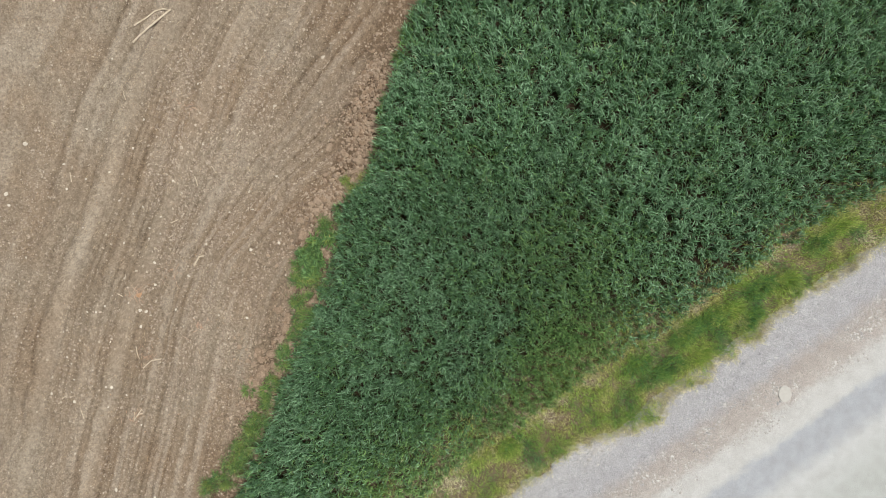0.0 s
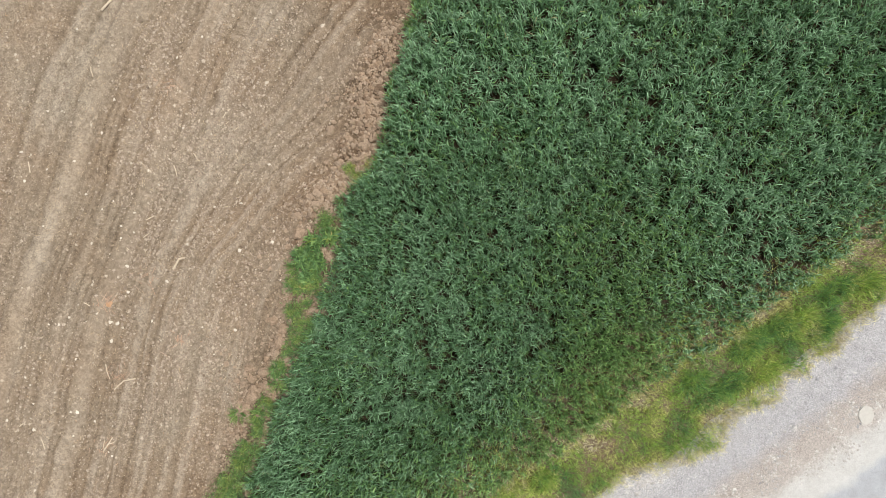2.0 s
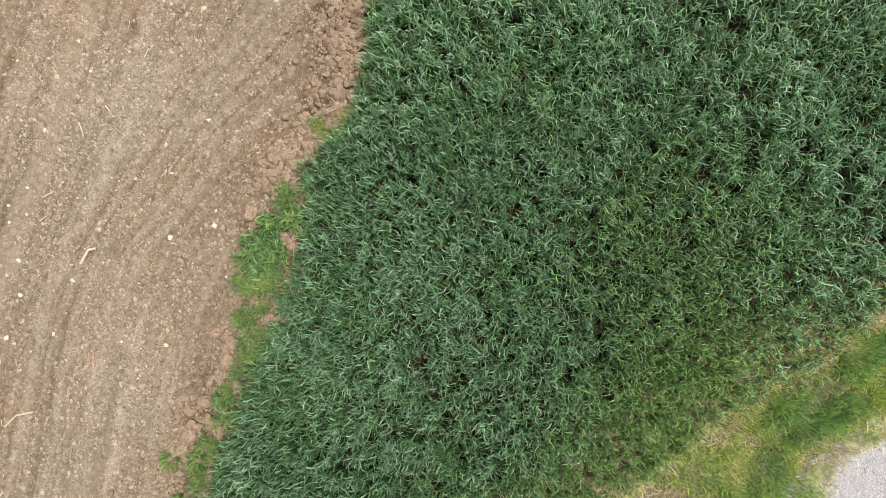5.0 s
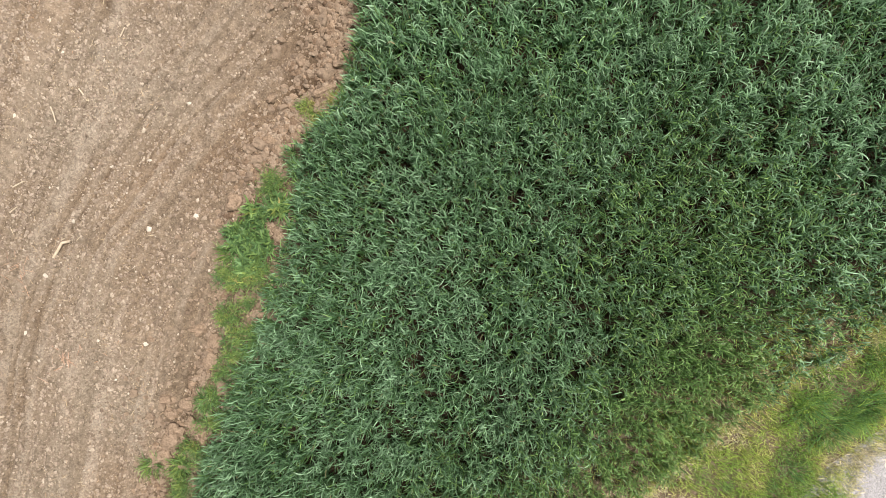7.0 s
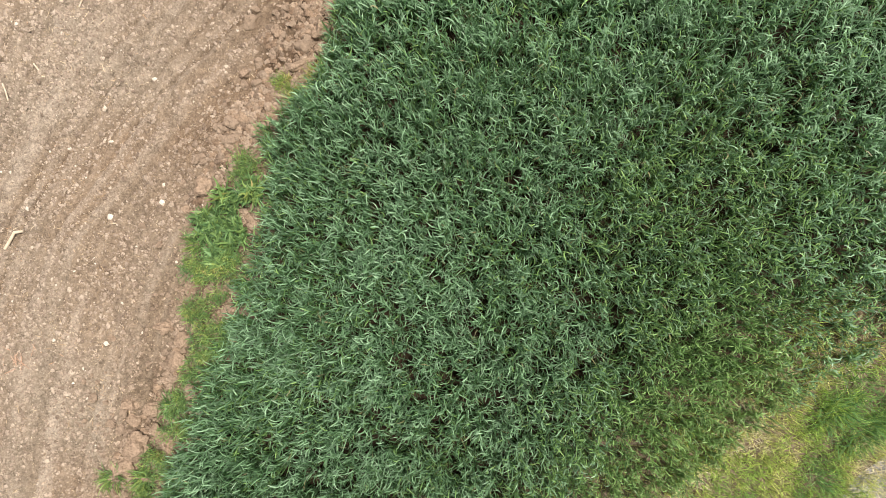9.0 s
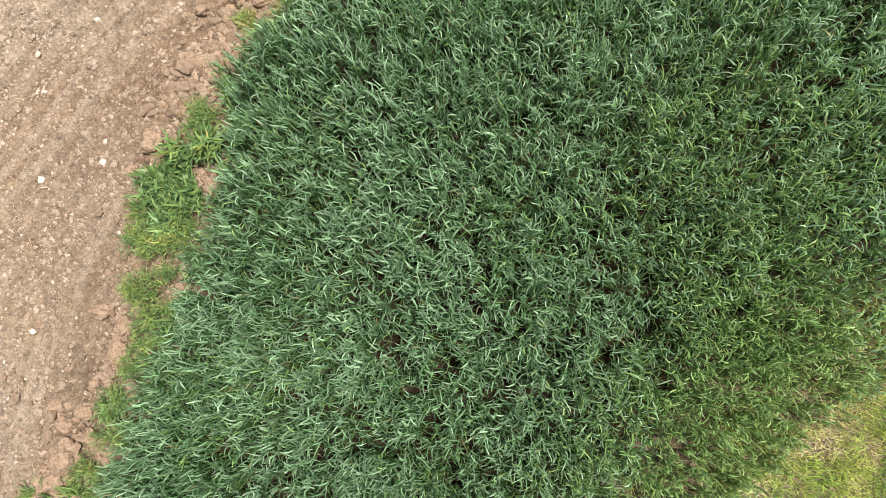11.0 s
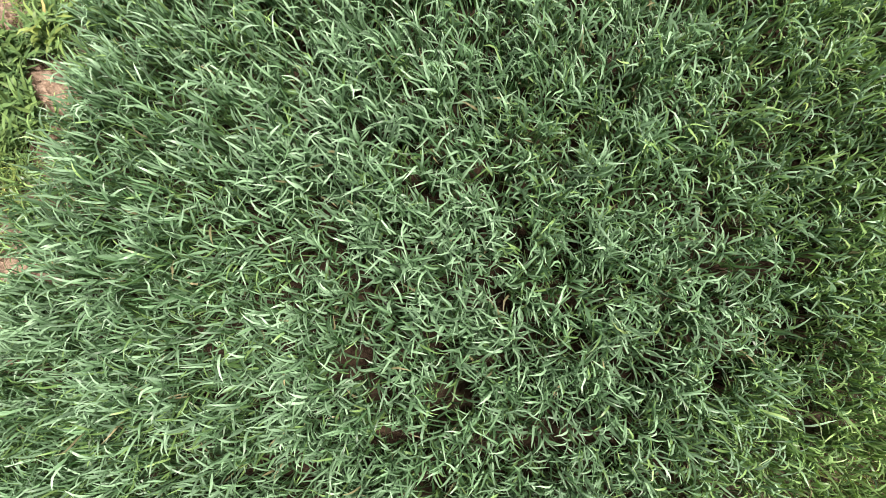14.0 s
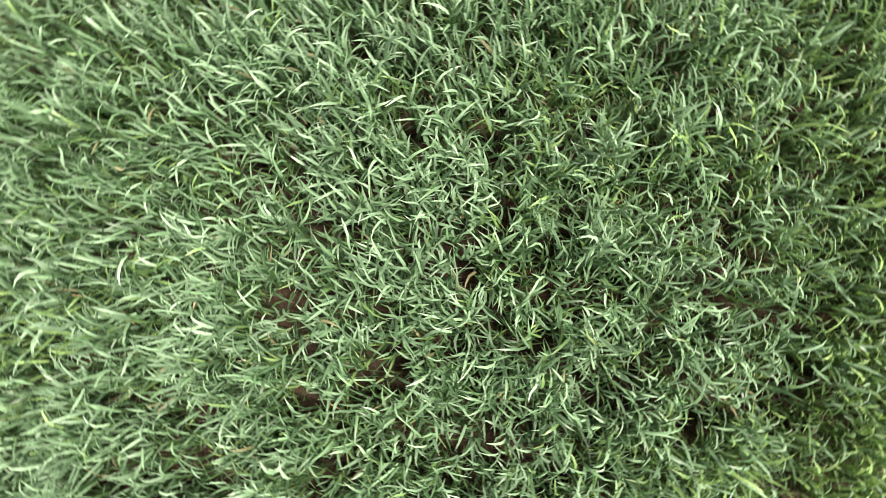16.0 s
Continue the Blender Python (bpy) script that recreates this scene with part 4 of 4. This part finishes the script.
def build_stalks():
    def at(x, y, dz):
        return (x, y, rest(x, y) + dz)
    m, nt, b = material("maize_stalk", 0.7, 0.3)
    nt.links.new(ramp(nt, noise_tex(nt, coords(nt), 18.0, 4.0), [(0.3, (0.44, 0.35, 0.25)), (0.65, (0.60, 0.51, 0.40))]), b.inputs["Base Color"])
    long = tagged(new("maize_stalk"), "pale bent dry maize stalk lying on tilled soil", "stalk")
    tube("stem", [at(-6.48, 4.2, 0.02), at(-6.36, 4.3, 0.03), at(-6.13, 4.49, 0.03), at(-5.9, 4.68, 0.03), at(-5.68, 4.86, 0.02)], 0.023, m, long)
    tube("leaf_sheath", [at(-5.72, 4.84, 0.03), at(-5.84, 4.88, 0.05), at(-6.01, 4.84, 0.04), at(-6.2, 4.70, 0.03), at(-6.44, 4.53, 0.02)], 0.018, m, long)
    tube("maize_stalk", [at(-5.22, -0.40, 0.015), at(-5.17, -0.31, 0.02), at(-5.12, -0.22, 0.025), at(-5.05, -0.205, 0.025), at(-4.99, -0.21, 0.015)], 0.019, m,
         label="short bent piece of pale maize stalk on soil", category="stalk")
    tube("dry_stem", [at(-6.29, -2.52, 0.012), at(-6.20, -2.44, 0.02), at(-6.10, -2.36, 0.02), at(-6.00, -2.34, 0.02), at(-5.91, -2.33, 0.012)], 0.012, m,
         label="long bent dry stem lying on tilled soil", category="stalk")
    twig = tagged(new("forked_stem"), "forked pale dry stem lying on tilled soil", "stalk")
    tube("main_stem", [at(-6.48, -3.61, 0.012), at(-6.39, -3.49, 0.02), at(-6.31, -3.36, 0.012)], 0.010, m, twig)
    tube("side_stem", [at(-6.43, -3.55, 0.014), at(-6.37, -3.47, 0.02), at(-6.29, -3.45, 0.012)], 0.008, m, twig)
    tube("side_stem", [at(-6.45, -3.57, 0.014), at(-6.45, -3.49, 0.018), at(-6.46, -3.41, 0.012)], 0.008, m, twig)
    for x, y, a, s in ((-4.27, 2.34, 0.89, 0.10), (-5.61, 0.51, 0.46, 0.09), (-5.69, 0.20, 0.49, 0.07), (-5.17, 1.34, -1.30, 0.10), (-7.54, -3.47, -1.33, 0.10),
                       (-6.75, -1.01, -0.51, 0.06), (-7.92, -3.13, 0.58, 0.07), (-4.82, 1.58, -1.11, 0.08), (-6.64, 3.10, -1.31, 0.09), (-7.77, 1.42, -1.43, 0.10),
                       (-6.40, -2.20, -1.30, 0.13)):
        c, q = math.cos(a) * s, math.sin(a) * s
        tube("straw_stalk", [at(x - c, y - q, 0.01), at(x, y + 0.01, 0.015), at(x + c, y + q, 0.01)], 0.009, m,
             label="short pale dry stalk lying on soil", category="stalk", group="stalks on the soil")


def build_litter():
    rng = np.random.default_rng(81)
    m, nt, b = material("reddish_straw", 0.75, 0.25)
    rnd = nt.nodes.new("ShaderNodeNewGeometry").outputs["Random Per Island"]
    nt.links.new(ramp(nt, rnd, [(0.0, (0.38, 0.225, 0.15)), (1.0, (0.52, 0.365, 0.265))]), b.inputs["Base Color"])
    for x, y, r in ((-6.52, -3.51, 0.22), (-6.29, -2.28, 0.22), (-5.11, -1.61, 0.15), (-5.72, -0.50, 0.20), (-6.40, -0.99, 0.14), (-5.3, 2.9, 0.22)):
        n = 20
        px, py = x + rng.normal(0, r * 0.5, n), y + rng.normal(0, r * 0.5, n)
        v, q, t, attrs = join([blades(np.stack([px - x, py - y, ground_z(px, py) - rest(x, y) + 0.012], 1), rng.uniform(0, 2 * np.pi, n), rng.uniform(0.06, 0.22, n),
                                      rng.uniform(0.005, 0.010, n), np.full(n, 1.45), rng.normal(0.1, 0.15, n), 4, rng.normal(0, 0.6, n), np.full(n, 0.5))])
        ob = put("straw_wisp", mesh_np("straw_wisp", v, q, t, attrs), m, label="loose wisp of reddish dry straw on soil", category="straw", group="straw wisps on the soil", kind="stuff")
        ob.location = (x, y, rest(x, y))
    me = bpy.data.meshes.new("dead_leaf")
    bm = lump(900, 0.06, 0.045, 0.012, 2, 0.35)
    bm.to_mesh(me)
    bm.free()
    m, nt, b = material("dead_leaf", 0.7, 0.3)
    nt.links.new(ramp(nt, noise_tex(nt, coords(nt), 40.0), [(0.3, (0.34, 0.19, 0.10)), (0.7, (0.45, 0.28, 0.17))]), b.inputs["Base Color"])
    ob = put("dead_leaf", me, m, label="curled orange-brown dead leaf on soil", category="leaf")
    ob.matrix_world = pose(-6.36, -1.01, rest(-6.36, -1.01) + 0.008, 0, 0, 35)


def build_disc():
    bm = bmesh.new()
    bmesh.ops.create_cone(bm, cap_ends=True, segments=40, radius1=0.135, radius2=0.135, depth=0.03)
    bmesh.ops.bevel(bm, geom=[e for e in bm.edges if abs(e.verts[0].co.z - e.verts[1].co.z) < 1e-4], offset=0.008, segments=2, affect='EDGES')
    for v in bm.verts:
        v.co.x *= 1 + 0.05 * noise.noise(v.co * 6)
        v.co.y *= 1.25
    me = bpy.data.meshes.new("flat_stone")
    bm.to_mesh(me)
    bm.free()
    m, nt, b = material("flat_stone", 0.75, 0.3)
    tone = ramp(nt, noise_tex(nt, coords(nt), 25.0, 4.0), [(0.3, (0.38, 0.36, 0.335)), (0.65, (0.43, 0.41, 0.385))])
    nt.links.new(tone, b.inputs["Base Color"])
    ob = put("flat_stone", me, m, label="flat round cream-white stone on the gravel shoulder", category="stone")
    ob.location = (6.89, -3.02, 0.04)


def build_gravel():
    rng = np.random.default_rng(61)
    u, v = rng.uniform(-4, 10, 36000), rng.uniform(-1.75, 0.35, 36000)
    c, s = math.cos(ROAD_TURN), math.sin(ROAD_TURN)
    x, y = u * c - (v + ROAD_V) * s, u * s + (v + ROAD_V) * c
    keep = (x < 10) & (y > -6) & (rng.random(len(x)) < 0.9 * step(-1.5, -0.7, v + 0.8 * (N_MID(u, v) - 0.5))) & (v < verge_edge(u) + 0.05)
    x, y, u, v = x[keep], y[keep], u[keep], v[keep]
    vv, t = crumbs(rng, x, y, np.clip(0.0085 * rng.lognormal(0, 0.4, len(x)), 0.004, 0.03), 0.6, 0.3, road_z(u, v))
    m, nt, b = material("gravel", 0.85, 0.3)
    rnd = nt.nodes.new("ShaderNodeNewGeometry").outputs["Random Per Island"]
    nt.links.new(ramp(nt, rnd, [(0.0, (0.19, 0.19, 0.20)), (0.5, (0.29, 0.29, 0.305)), (0.85, (0.38, 0.37, 0.36)), (1.0, (0.52, 0.51, 0.50))]), b.inputs["Base Color"])
    put("gravel", mesh_np("gravel", vv, tris=t), m, label="loose grey gravel stones on the track shoulder", category="gravel", kind="stuff")


def build_pale_gravel():
    rng = np.random.default_rng(62)
    u, v = rng.uniform(-3, 10, 26000), rng.uniform(-1.9, -0.55, 26000)
    c, q = math.cos(ROAD_TURN), math.sin(ROAD_TURN)
    x, y = u * c - (v + ROAD_V) * q, u * q + (v + ROAD_V) * c
    patch = N_SMALL(u * 0.6, v * 0.8 + 40) * 0.5 + N_MID(u * 0.7, v + 20) * 0.5
    keep = (x < 10) & (y > -6) & (rng.random(len(x)) < step(0.5, 0.72, patch) * step(-1.9, -1.6, v) * step(-0.6, -1.0, v))
    x, y, u, v = x[keep], y[keep], u[keep], v[keep]
    # a pale heap where the grass stops short
    n = 900
    ue, ve = rng.normal(0.25, 0.32, n), rng.normal(-0.05, 0.09, n)
    u, v = np.append(u, ue), np.append(v, ve)
    x, y = u * c - (v + ROAD_V) * q, u * q + (v + ROAD_V) * c
    vv, t = crumbs(rng, x, y, np.clip(0.013 * rng.lognormal(0, 0.4, len(x)), 0.006, 0.035), 0.6, 0.3, road_z(u, v))
    m, nt, b = material("pale_gravel", 0.85, 0.3)
    rnd = nt.nodes.new("ShaderNodeNewGeometry").outputs["Random Per Island"]
    nt.links.new(ramp(nt, rnd, [(0.0, (0.27, 0.25, 0.235)), (0.5, (0.38, 0.36, 0.345)), (1.0, (0.52, 0.50, 0.48))]), b.inputs["Base Color"])
    put("pale_gravel", mesh_np("pale_gravel", vv, tris=t), m, label="patches of pale pebbles beside the wheel track", category="gravel", kind="stuff")


build_clods()
build_small_clods()
build_rubble()
build_stones()
build_stalks()
build_litter()
build_disc()
build_gravel()
build_pale_gravel()
